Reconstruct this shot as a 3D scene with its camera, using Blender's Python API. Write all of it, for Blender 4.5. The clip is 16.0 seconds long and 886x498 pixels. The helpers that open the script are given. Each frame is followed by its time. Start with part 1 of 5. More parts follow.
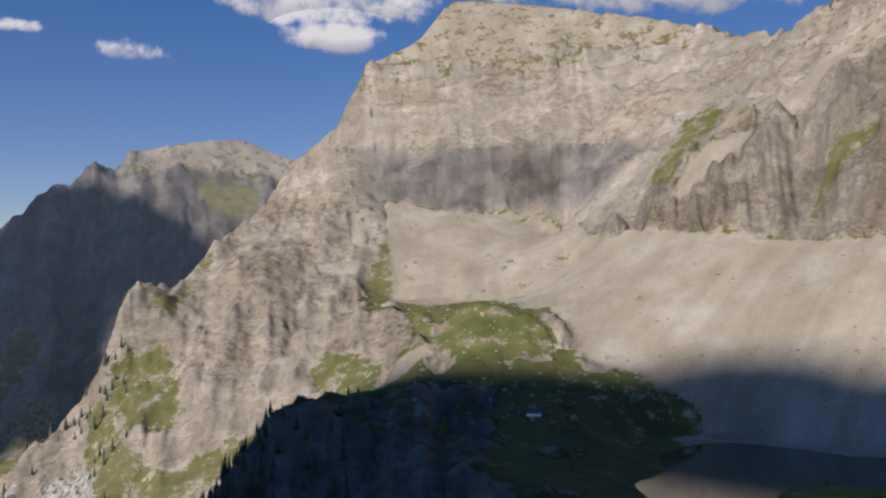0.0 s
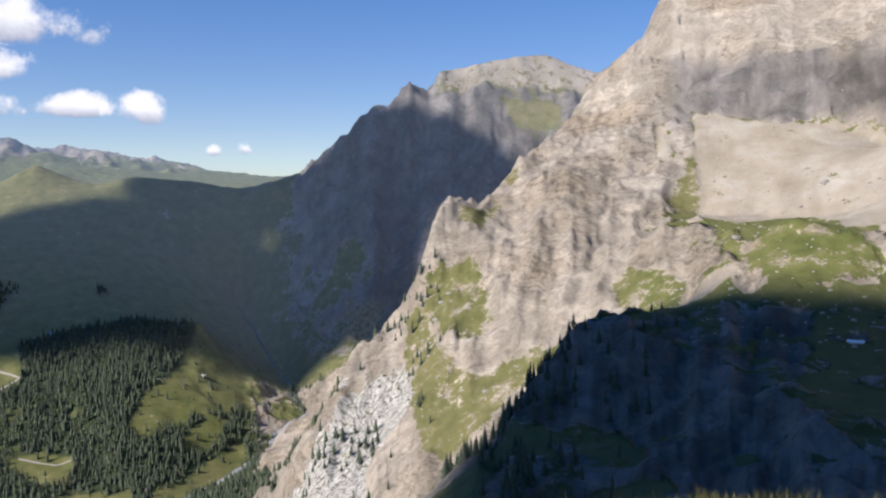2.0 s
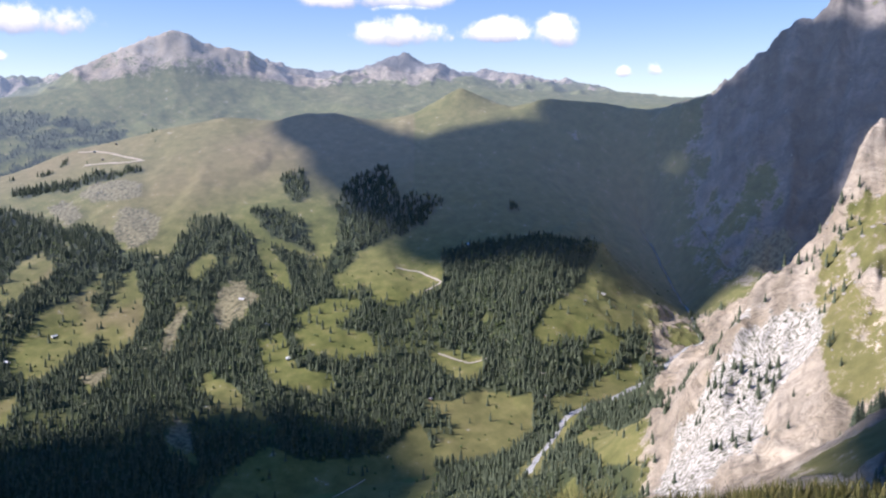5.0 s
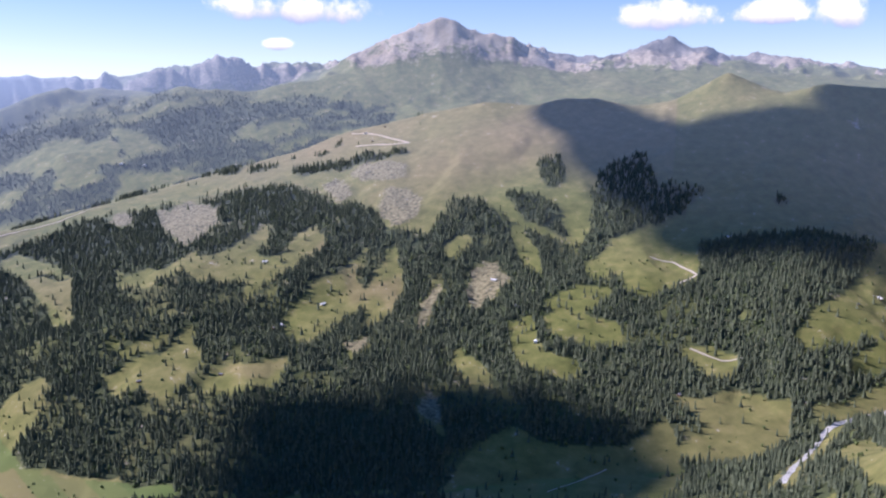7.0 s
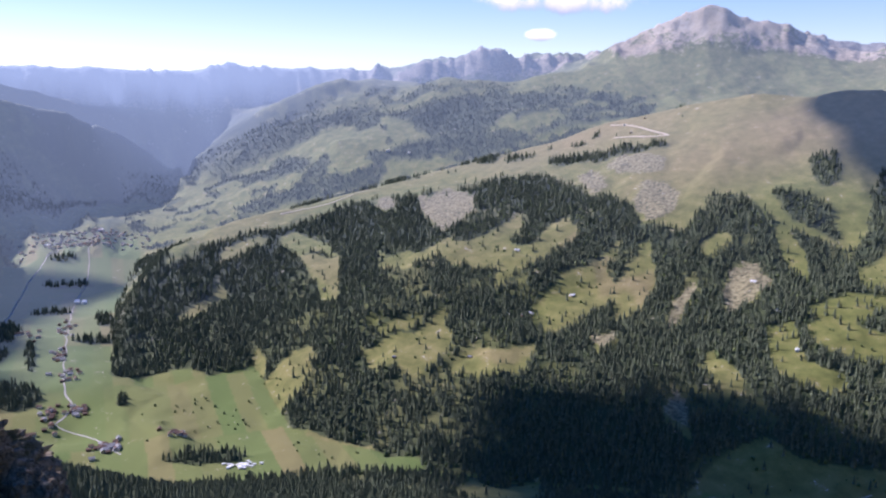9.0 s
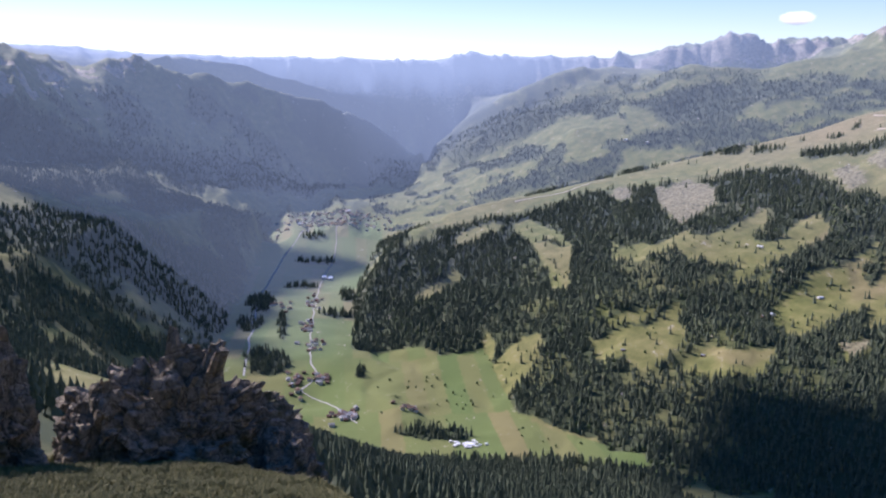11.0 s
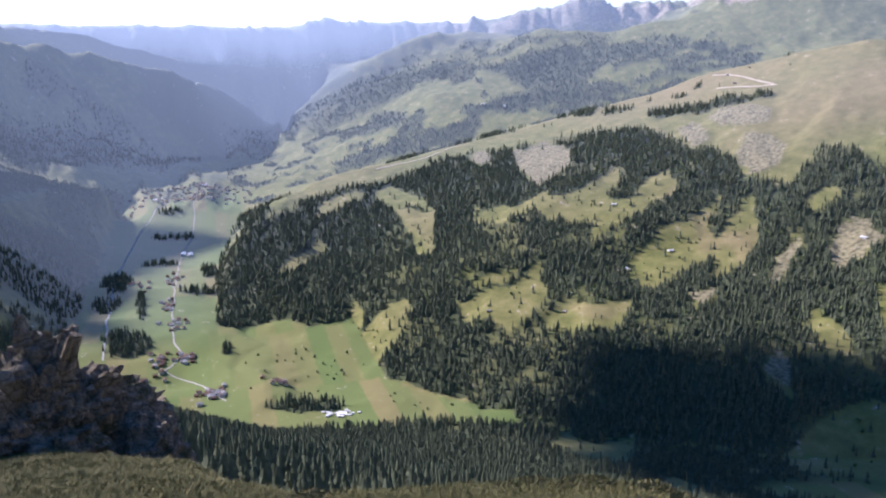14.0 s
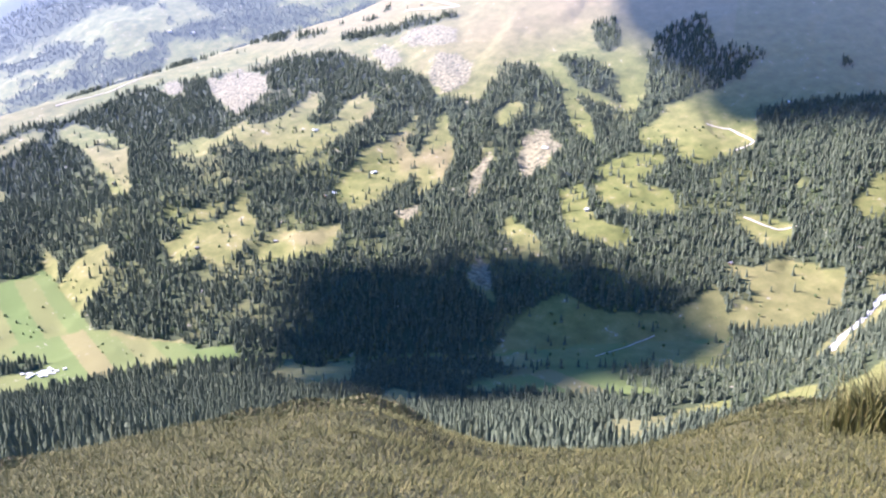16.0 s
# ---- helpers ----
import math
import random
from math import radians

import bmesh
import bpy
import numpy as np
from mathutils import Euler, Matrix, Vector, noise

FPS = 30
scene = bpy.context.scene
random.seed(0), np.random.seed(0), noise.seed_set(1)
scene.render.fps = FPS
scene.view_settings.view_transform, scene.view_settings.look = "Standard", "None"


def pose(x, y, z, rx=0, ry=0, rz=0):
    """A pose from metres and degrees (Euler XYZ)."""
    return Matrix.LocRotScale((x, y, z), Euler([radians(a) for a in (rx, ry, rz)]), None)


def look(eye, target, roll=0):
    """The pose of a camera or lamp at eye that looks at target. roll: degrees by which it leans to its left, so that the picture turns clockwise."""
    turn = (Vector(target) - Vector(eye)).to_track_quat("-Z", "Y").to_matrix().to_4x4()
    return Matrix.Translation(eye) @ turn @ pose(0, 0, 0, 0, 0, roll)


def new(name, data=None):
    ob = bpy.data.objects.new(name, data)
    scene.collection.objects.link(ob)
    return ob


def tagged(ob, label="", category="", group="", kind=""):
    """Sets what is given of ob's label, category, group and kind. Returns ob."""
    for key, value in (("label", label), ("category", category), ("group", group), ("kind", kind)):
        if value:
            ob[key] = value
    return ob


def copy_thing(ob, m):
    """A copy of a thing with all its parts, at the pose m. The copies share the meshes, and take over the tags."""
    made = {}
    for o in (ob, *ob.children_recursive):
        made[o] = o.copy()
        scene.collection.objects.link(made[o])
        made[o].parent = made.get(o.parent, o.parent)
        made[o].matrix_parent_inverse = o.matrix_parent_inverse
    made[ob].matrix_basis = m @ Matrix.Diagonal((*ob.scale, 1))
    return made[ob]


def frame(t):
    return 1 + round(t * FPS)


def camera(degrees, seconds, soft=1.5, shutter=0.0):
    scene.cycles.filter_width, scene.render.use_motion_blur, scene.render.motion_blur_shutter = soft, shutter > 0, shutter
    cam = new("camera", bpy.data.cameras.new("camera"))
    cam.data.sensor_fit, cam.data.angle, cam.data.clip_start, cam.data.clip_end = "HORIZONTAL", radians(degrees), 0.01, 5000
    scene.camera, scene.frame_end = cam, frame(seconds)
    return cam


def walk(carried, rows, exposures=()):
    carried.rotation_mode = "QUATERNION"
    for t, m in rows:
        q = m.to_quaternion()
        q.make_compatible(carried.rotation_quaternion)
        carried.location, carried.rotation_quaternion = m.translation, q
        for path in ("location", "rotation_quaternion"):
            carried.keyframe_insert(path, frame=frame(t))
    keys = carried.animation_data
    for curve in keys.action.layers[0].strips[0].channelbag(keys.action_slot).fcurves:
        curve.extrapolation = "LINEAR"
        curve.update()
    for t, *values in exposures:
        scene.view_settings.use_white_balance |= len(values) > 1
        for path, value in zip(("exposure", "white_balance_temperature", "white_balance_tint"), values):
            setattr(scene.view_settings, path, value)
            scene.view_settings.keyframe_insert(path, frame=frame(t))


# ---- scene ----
TAU = 2 * math.pi
cam = camera(52.2, 16.0, soft=2.2)
EYE = 641.6            # the eye above the valley floor
REACH = 0.35           # the arm that holds the camera out from the body
TURNS = [  # seconds, yaw, pitch, roll
    (0.0, 0.0, 2.0, 0.0), (0.5, 6.11, 0.63, -0.02), (1.0, 10.96, -0.76, -0.01), (1.5, 15.02, -2.09, -0.16),
    (2.0, 19.01, -3.4, -0.09), (2.5, 23.02, -4.73, -0.18), (3.0, 27.08, -5.99, -0.17), (3.5, 31.19, -6.91, -0.09),
    (4.0, 35.45, -7.63, -0.12), (4.5, 39.9, -8.05, -0.18), (5.75, 50.4, -8.85, -0.35), (7.0, 60.39, -9.43, -0.58), (7.5, 64.13, -9.62, -0.73),
    (8.0, 67.99, -9.83, -0.85), (8.5, 72.13, -10.04, -0.9), (9.0, 76.49, -10.19, -0.73), (9.5, 80.88, -10.34, -0.81),
    (10.0, 85.2, -10.55, -0.79), (10.6, 89.3, -10.85, -0.6), (11.3, 92.2, -11.3, -0.2), (12.0, 92.6, -11.7, 0.2), (12.5, 92.1, -11.99, 0.38),
    (13.0, 90.37, -12.22, 0.5), (13.5, 87.01, -12.59, 0.35), (14.0, 82.41, -13.1, 0.32), (14.5, 77.73, -13.73, 0.3),
    (15.0, 73.1, -14.99, 0.21), (15.5, 68.44, -16.71, 0.17), (16.0, 63.49, -17.78, 0.2),
]


def held(yaw, pitch, roll):
    a = radians(yaw)
    return pose(-REACH * math.sin(a), REACH * math.cos(a), EYE, 90 + pitch, roll, yaw)


walk(cam, [(t, held(y, p, r)) for t, y, p, r in TURNS], exposures=[(0.0, 0.0, 6200, 17), (0.5, 0.46, 6100, 15), (1.2, 0.56, 6000, 15), (2.5, 0.55, 5950, 18), (4.5, 0.96, 5950, 21), (7.0, 0.95, 5750, 30), (8.0, 0.98, 5750, 31), (10.2, 1.02, 5750, 30), (12.5, 1.1, 5900, 27), (14.0, 1.25, 5850, 28), (15.0, 1.45, 5750, 30), (15.5, 1.9, 5700, 32), (16.0, 2.32, 5700, 34)])

# ---- sky, sun ----
SUN_YAW, SUN_HEIGHT = 143.0, 36.0
to_sun = Vector((-math.sin(radians(SUN_YAW)) * math.cos(radians(SUN_HEIGHT)), math.cos(radians(SUN_YAW)) * math.cos(radians(SUN_HEIGHT)), math.sin(radians(SUN_HEIGHT))))
world = bpy.data.worlds.new("sky")
scene.world = world
world.use_nodes = True
wn, wl = world.node_tree.nodes, world.node_tree.links
sky = wn.new("ShaderNodeTexSky")
sky.sky_type, sky.sun_disc = "NISHITA", False
sky.sun_elevation, sky.sun_rotation = radians(SUN_HEIGHT), radians(-SUN_YAW)
sky.altitude, sky.air_density, sky.dust_density, sky.ozone_density = 2000, 1.0, 0.25, 1.5
tint = wn.new("ShaderNodeHueSaturation")
tint.inputs["Hue"].default_value = 0.517
tint.inputs["Saturation"].default_value = 1.4
wl.new(sky.outputs[0], tint.inputs["Color"])
soften = wn.new("ShaderNodeGamma")
soften.inputs["Gamma"].default_value = 0.74
wl.new(tint.outputs[0], soften.inputs["Color"])
wl.new(soften.outputs[0], wn["Background"].inputs["Color"])
wn["Background"].inputs["Strength"].default_value = 0.121


def reckon(op, a, b=None, c=None, clamp=False):
    m = wn.new("ShaderNodeMath")
    m.operation, m.use_clamp = op, clamp
    for sock, v in zip(m.inputs, (a, b, c)):
        if isinstance(v, (int, float)):
            sock.default_value = v
        elif v is not None:
            wl.new(v, sock)
    return m.outputs[0]


# fair-weather cumulus in the sky: bearing, height, half width, half height in degrees
CUMULI = [(19.2, 13.5, 2.1, 1.1), (25.7, 14.3, 2.0, 0.6), (7.5, 16.9, 7.9, 2.6), (6.8, 14.9, 3.8, 1.5), (-14, 17.6, 12.8, 3.0), (48.4, 7.0, 6.4, 1.3), (46.8, 4.9, 3.2, 1.4),
          (40.7, 5.0, 2.8, 1.0), (37.3, 4.8, 1.9, 1.4), (33.1, 2.6, 0.6, 0.5), (31.4, 2.7, 0.6, 0.7), (47.4, 9.6, 8.6, 2.2), (69.6, 5.2, 6.0, 1.5), (70.5, 3.1, 0.9, 0.5), (106.7, 5.0, 5.2, 1.2), (-28, 20, 6, 3)]
ray = wn.new("ShaderNodeTexCoord").outputs["Generated"]
parts = wn.new("ShaderNodeSeparateXYZ")
wl.new(ray, parts.inputs[0])
bearing = reckon("MULTIPLY", reckon("ARCTAN2", reckon("MULTIPLY", parts.outputs[0], -1.0), parts.outputs[1]), 57.2958)
height = reckon("MULTIPLY", reckon("ARCSINE", parts.outputs[2]), 57.2958)
puffs = wn.new("ShaderNodeTexNoise")
puffs.inputs["Scale"].default_value, puffs.inputs["Detail"].default_value, puffs.inputs["Roughness"].default_value = 22, 9, 0.6
wl.new(ray, puffs.inputs["Vector"])
ragged = reckon("MULTIPLY", reckon("SUBTRACT", puffs.outputs["Fac"], 0.5), 4.2)
cover, crown = 0.0, 0.0
for b0, h0, hb, hh in CUMULI:
    du = reckon("MULTIPLY", reckon("SUBTRACT", bearing, b0), 1 / hb)
    dv = reckon("MULTIPLY", reckon("SUBTRACT", height, h0), 1 / hh)
    low = reckon("MULTIPLY", reckon("MINIMUM", dv, 0.0), 1.9)
    dv2 = reckon("ADD", reckon("MAXIMUM", dv, 0.0), low)
    body = reckon("SUBTRACT", 1.0, reckon("ADD", reckon("MULTIPLY", du, du), reckon("MULTIPLY", dv2, dv2)))
    body = reckon("MAXIMUM", body, -1.5)
    cover = reckon("MAXIMUM", cover, reckon("ADD", body, ragged)) if not isinstance(cover, float) else reckon("ADD", body, ragged)
    lit = reckon("MULTIPLY", reckon("ADD", dv, 0.75, clamp=True), reckon("GREATER_THAN", body, -0.6))
    crown = reckon("MAXIMUM", crown, lit)
alpha = wn.new("ShaderNodeMapRange")
alpha.interpolation_type = "SMOOTHSTEP"
alpha.inputs[1].default_value, alpha.inputs[2].default_value, alpha.inputs[4].default_value = 0.05, 0.95, 0.96
wl.new(cover, alpha.inputs[0])
shade = wn.new("ShaderNodeValToRGB")
shade.color_ramp.elements[0].position, shade.color_ramp.elements[0].color = 0.25, (0.30, 0.33, 0.42, 1)
shade.color_ramp.elements[1].position, shade.color_ramp.elements[1].color = 0.95, (1.0, 0.97, 0.93, 1)
wl.new(reckon("ADD", crown, reckon("MULTIPLY", ragged, 0.22)), shade.inputs[0])
cloud_light = wn.new("ShaderNodeBackground")
cloud_light.inputs["Strength"].default_value = 0.72
wl.new(shade.outputs[0], cloud_light.inputs["Color"])
mixed = wn.new("ShaderNodeMixShader")
wl.new(alpha.outputs[0], mixed.inputs[0])
wl.new(wn["Background"].outputs[0], mixed.inputs[1])
wl.new(cloud_light.outputs[0], mixed.inputs[2])
wl.new(mixed.outputs[0], wn["World Output"].inputs["Surface"])
sun = new("sun", bpy.data.lights.new("sun", "SUN"))
sun.data.energy, sun.data.angle, sun.data.color = 4.2, radians(1.2), (1.0, 0.93, 0.82)
sun.matrix_world = look(to_sun * 3000 + Vector((0, 0, EYE)), (0, 0, EYE))


# ---- small tools ----
def lattice(seed):
    rng = np.random.default_rng(seed)
    return rng.random((256, 256)).astype(np.float32)


TABLES = [lattice(s) for s in range(12)]


def wave(x, y, k=0):
    """Smooth random values between 0 and 1, one cell long."""
    t = TABLES[k % 12]
    xi, yi = np.floor(x).astype(np.int64), np.floor(y).astype(np.int64)
    fx, fy = (x - xi).astype(np.float32), (y - yi).astype(np.float32)
    fx, fy = fx * fx * (3 - 2 * fx), fy * fy * (3 - 2 * fy)
    a, b, c, d = t[xi & 255, yi & 255], t[(xi + 1) & 255, yi & 255], t[xi & 255, (yi + 1) & 255], t[(xi + 1) & 255, (yi + 1) & 255]
    return (a + (b - a) * fx) * (1 - fy) + (c + (d - c) * fx) * fy


def fbm(x, y, octaves=5, k=0, ridged=False):
    total, amp, size = 0, 1.0, 0
    for o in range(octaves):
        v = wave(x * 2 ** o + 17.3 * o, y * 2 ** o - 9.1 * o, k + o)
        v = 1 - np.abs(2 * v - 1) if ridged else v
        total, size, amp = total + amp * v, size + amp, amp * 0.5
    return total / size * 2 - 1


def step(v, lo, hi):
    t = np.clip((v - lo) / (hi - lo), 0, 1)
    return t * t * (3 - 2 * t)


def mesh_of(name, verts, faces, mat, smooth=True):
    """A mesh from arrays: verts (n, 3), faces (m, 3 or 4)."""
    me = bpy.data.meshes.new(name)
    verts, faces = np.asarray(verts, np.float32), np.asarray(faces, np.int32)
    me.vertices.add(len(verts))
    me.vertices.foreach_set("co", verts.ravel())
    me.loops.add(faces.size)
    me.loops.foreach_set("vertex_index", faces.ravel())
    me.polygons.add(len(faces))
    me.polygons.foreach_set("loop_start", np.arange(0, faces.size, faces.shape[1], dtype=np.int32))
    me.update(calc_edges=True)
    me.polygons.foreach_set("use_smooth", np.full(len(faces), smooth))
    me.materials.append(mat)
    return me


def part(name, bm, mat, parent=None, label=""):
    me = bpy.data.meshes.new(name)
    bm.to_mesh(me)
    bm.free()
    me.materials.append(mat)
    ob = new(name, me)
    if parent:
        ob.parent = parent
    return tagged(ob, label)


# ---- relief: crest lines, breaks of slope and valley lines: (bearing to the left of north, metres from the eye, degrees above it) ----
LINES = []


def line(*points):
    LINES.append(points)


# the great limestone mountain: crest, cliff top, cliff foot, scree foot
line((9.4, 2100, 7.5), (6.6, 2050, 9.1), (5.7, 2020, 11.9), (4.8, 2000, 13.5), (1.6, 2050, 15), (-0.6, 2150, 17.4), (-2.7, 2150, 17.4), (-7.8, 2150, 16.8), (-14, 2050, 15.8), (-18.7, 1950, 14.5), (-20.9, 1900, 14.2), (-23.1, 1750, 15.8), (-26.4, 1650, 17.5), (-34, 1500, 20), (-50, 1300, 22))
line((4.6, 1960, 12.6), (1.6, 1965, 13.4), (-3, 1960, 13.6), (-7, 1960, 14), (-12, 1950, 13.8), (-16, 1920, 13.6))
line((8, 1850, 5.8), (3.4, 1780, 5.2), (0, 1760, 4.5), (-3, 1740, 4.2), (-6, 1700, 3.4), (-8, 1640, 1.6))
line((4.5, 1480, -0.6), (3.4, 1450, -1.2), (0, 1400, -1.1), (-3.1, 1380, -1.2), (-7, 1330, -0.6))
# the grassy hill in front of the scree, with the hollow behind it
line((6, 1180, -2.0), (3.4, 1150, -1.5), (0.1, 1120, -2.1), (-2.4, 1080, -1.2), (-5.9, 1050, -2.2), (-7.7, 1020, -4.7))
line((3, 1280, -1.9), (0, 1250, -2.2), (-3, 1220, -2.0))
# the buttress east of it: upper slope, cliff band, scree, shore
line((-17, 1700, 10.6), (-21, 1650, 12.3), (-27, 1500, 14))
line((-9.5, 1480, 3.0), (-13, 1420, 6.5), (-17, 1400, 8.5), (-21, 1380, 9.5), (-26, 1330, 10.5), (-34, 1200, 12.5))
line((-8, 1430, 0.9), (-11.5, 1320, 3.2), (-16, 1250, 3), (-20, 1220, 2.6), (-26, 1170, 2.5), (-34, 1050, 2.5))
line((-12.4, 882, -9.6), (-16.1, 936, -9.1), (-20.9, 906, -9.4), (-25.9, 870, -9.8), (-34, 800, -10.6))
line((-14.5, 800, -11.0), (-18, 850, -10.4), (-24, 800, -11.0), (-32, 740, -11.9))
line((-13, 690, -12.7), (-18, 600, -14.6), (-24, 560, -15.6), (-32, 540, -16.1))
line((-12.2, 840, -10.0), (-10.2, 722, -11.6), (-12, 600, -13.9), (-20, 500, -16.4), (-32, 460, -17.8))
# terrace with the hut, its cliff and the wooded rib below
line((4.6, 950, -6.8), (-0.6, 930, -6.4), (-5.7, 850, -8.4), (-9, 800, -9.3))
line((4.6, 820, -8.9), (0, 740, -10.8), (-4, 640, -13.0), (-8, 560, -15.2))
line((8, 700, -14.5), (4, 560, -18), (0, 460, -21))
line((4.6, 950, -6.8), (10.7, 860, -7.9), (13.7, 760, -12.7), (16.8, 600, -17.4), (18, 480, -23))
line((8, 1000, -9.8), (12, 950, -13.5), (16, 900, -18.5), (20, 850, -23), (25, 850, -26))
# the light spur: crest and the hidden gorge behind it
line((9.4, 2100, 7.5), (10.8, 1900, 5.5), (12.5, 1750, 3.6), (14, 1650, 2.9), (15.2, 1550, 1.4), (19.6, 1350, -1.7), (21.1, 1300, -6.1), (24.4, 1250, -9.4), (26.7, 1200, -13.3), (28.6, 1180, -16), (30.7, 1130, -21.4), (31.4, 1120, -23.2), (33, 1110, -27))
line((12, 2300, 0), (14, 2000, -4), (17, 1900, -7.5), (20, 1750, -11), (24, 1600, -15), (28, 1450, -20))
# the dark mountain and the alp ridge that runs on from it
line((29.5, 2950, 0.8), (27.8, 2950, 1.3), (25.8, 2950, 3.2), (23, 2950, 5.9), (21.6, 2950, 6.8), (18.7, 3000, 7.8), (15.9, 3050, 8.4), (12.7, 3100, 8.8), (10.9, 3100, 8), (9.3, 3100, 7.5), (0, 3300, 6))
line((31, 2950, -2.5), (28.3, 2700, -6.5), (26.5, 2450, -9.5), (23, 2400, -9), (18, 2400, -8), (12, 2600, -2))
line((29.5, 2950, 0.8), (31, 3050, 0.2), (34.2, 3100, 0.8), (37.7, 3100, 1), (40.1, 3150, 0.5), (43.2, 3200, 1.7), (46.3, 3150, 0), (47.9, 3150, -0.5), (51, 3100, 0.3), (52.7, 3100, 0.2), (54.5, 3150, -0.2), (58.1, 3200, -0.2), (62.6, 3300, -1.2), (66.2, 3350, -2.1), (69.7, 3350, -3.4), (74.5, 3250, -4.7), (80.5, 3100, -6.3), (84.9, 3000, -7.5), (87.2, 2960, -7.7), (90.7, 2910, -8.6), (93.5, 2750, -10.3), (95.2, 2560, -11.9), (96.1, 2320, -14.5), (96.3, 2080, -17.3))
line((34, 2350, -7.5), (40, 2300, -8.2), (50, 2300, -9.2), (60.8, 2150, -11.9), (70, 2100, -13), (80, 2050, -13.6), (84, 2130, -13.8), (87, 2300, -13.7), (90.5, 2420, -13.6))
# valley floor: stream, foot of the opposite slope, foot of the near one
line((31.8, 2900, -6.8), (29.2, 2500, -11), (27.7, 2150, -13.7), (31.5, 1850, -16.7), (38, 1570, -20.3), (45, 1450, -22.5), (60, 1385, -24.5), (70, 1400, -24.6), (80, 1440, -23.9))
line((96.5, 1880, -18.7), (94.1, 1924, -18.4), (88.5, 2030, -17.5), (86.1, 1617, -21.6), (80.1, 1523, -22.8))
line((105, 1380, -24.8), (97, 1400, -24.6), (89, 1420, -24.2), (80, 1440, -23.9))
line((92.3, 4150, -7.3), (94, 3700, -8.9), (95.8, 3100, -11.6), (96.8, 2620, -13.7), (97.0, 2200, -16.3), (97.1, 1950, -18.3), (96.5, 1700, -20.6), (94, 1520, -22.9))
line((91.6, 4650, -5.8), (93.5, 4300, -7.2), (102.0, 3700, -8.9), (103.8, 2817, -12.8), (105.5, 2230, -16), (107, 1900, -18.6), (107.5, 1600, -21.8))
# near wooded slope
line((109, 850, -20.0), (105, 900, -20.6), (100.7, 950, -22.3), (97.4, 1000, -24.1), (93, 1050, -24.6), (87.8, 1100, -25.4), (80, 1150, -25.9), (73, 1180, -26.2), (60, 1150, -27.6), (45, 1150, -27), (37, 1050, -28))
line((118, 500, -20), (105, 500, -22.5), (95, 500, -25.5), (80, 500, -28.5), (60, 500, -30), (45, 500, -29), (30, 500, -29))
line((112, 720, -19), (116, 900, -16.5))
# western valley side
line((124, 3400, 3.2), (120, 3600, 2.5), (117.5, 3900, 1.8), (115.3, 4150, 1), (112.4, 4250, 0.3), (109.8, 4300, 0.8), (108, 4350, -0.2), (105.3, 4420, -0.4), (102, 4480, -1.2), (98.6, 4530, -2.1), (95.8, 4570, -3.2), (94.4, 4590, -4.1), (93, 4630, -5.4))
line((120, 3000, -5.0), (112, 3500, -4.9), (105.6, 4020, -5.6), (102.2, 4180, -6.3), (98.7, 4320, -7.0), (95.5, 4430, -6.9))
line((140, 700, -12), (130, 1000, -12), (124, 1200, -12), (118, 1800, -9.8), (111, 2500, -8.4), (106, 3000, -8.4), (102.5, 3400, -8.8))
# beyond the alp ridge: hollow, foothills, the brown peak, the blue peak, the farthest ranges
line((92, 3600, -9), (88, 3600, -8.6), (84, 3600, -7), (78, 3650, -5.6), (70, 3700, -3.9), (62, 3750, -2.2), (52, 3700, -1.8), (44, 3700, -1.2), (36, 3600, -1), (28, 3500, -1))
line((93, 4420, -5.8), (90.5, 4250, -6.0), (86.5, 4100, -5.2), (83, 4000, -3.6), (75, 4000, -2.4), (69, 4050, -1.2), (60, 4050, -0.4), (52, 4050, -0.2))
line((87, 4420, -3.0), (85, 4450, -2.0), (82.4, 4500, -0.6), (79.4, 4450, -0.6), (75.9, 4450, 0.5), (72.4, 4400, 0.3), (69, 4400, 0.8))
line((69, 4550, 1.1), (67.9, 4550, 1.3), (65.1, 4550, 2.9), (60.4, 4500, 5), (57.4, 4500, 3.8), (54.3, 4550, 3), (52.9, 4600, 2.1))
line((52.9, 4650, 2.1), (50.8, 4700, 2.5), (49.1, 4700, 2.7), (46.5, 4700, 4.1), (44.9, 4700, 3.2), (43.2, 4700, 2.3))
line((43.2, 4800, 2.2), (41.9, 4800, 2.8), (39.8, 4800, 2.6), (38.2, 4800, 2), (36.7, 4800, 2.3), (34.7, 4820, 1.7), (31, 4850, 1.0), (28, 4850, 0.8))
line((130, 4900, 1.6), (120, 4900, 1.3), (115.6, 4900, 1.4), (113.2, 4900, 1.3), (109.8, 4900, 1), (101.9, 4900, 0.8), (96.8, 4900, 0.8), (91.5, 4900, 0.6), (89.8, 4900, 1.1), (86.7, 4900, 1), (82.9, 4900, 0.9), (80.1, 4880, 1), (77.9, 4850, 1.4), (76, 4830, 1.4), (73.6, 4820, 2.4), (71.6, 4820, 1.6), (69.3, 4820, 2.1), (67.7, 4820, 1.6))
line((112, 4640, -0.6), (108.5, 4660, 0.6), (106.2, 4680, 0.8), (103.6, 4690, 0.3), (100, 4700, -0.9), (95.4, 4700, -2.0), (92.2, 4690, -2.7), (90.5, 4680, -4.0))
line((112, 4580, -1.6), (106, 4600, -1.5), (100, 4620, -2.8), (95, 4650, -4.6))
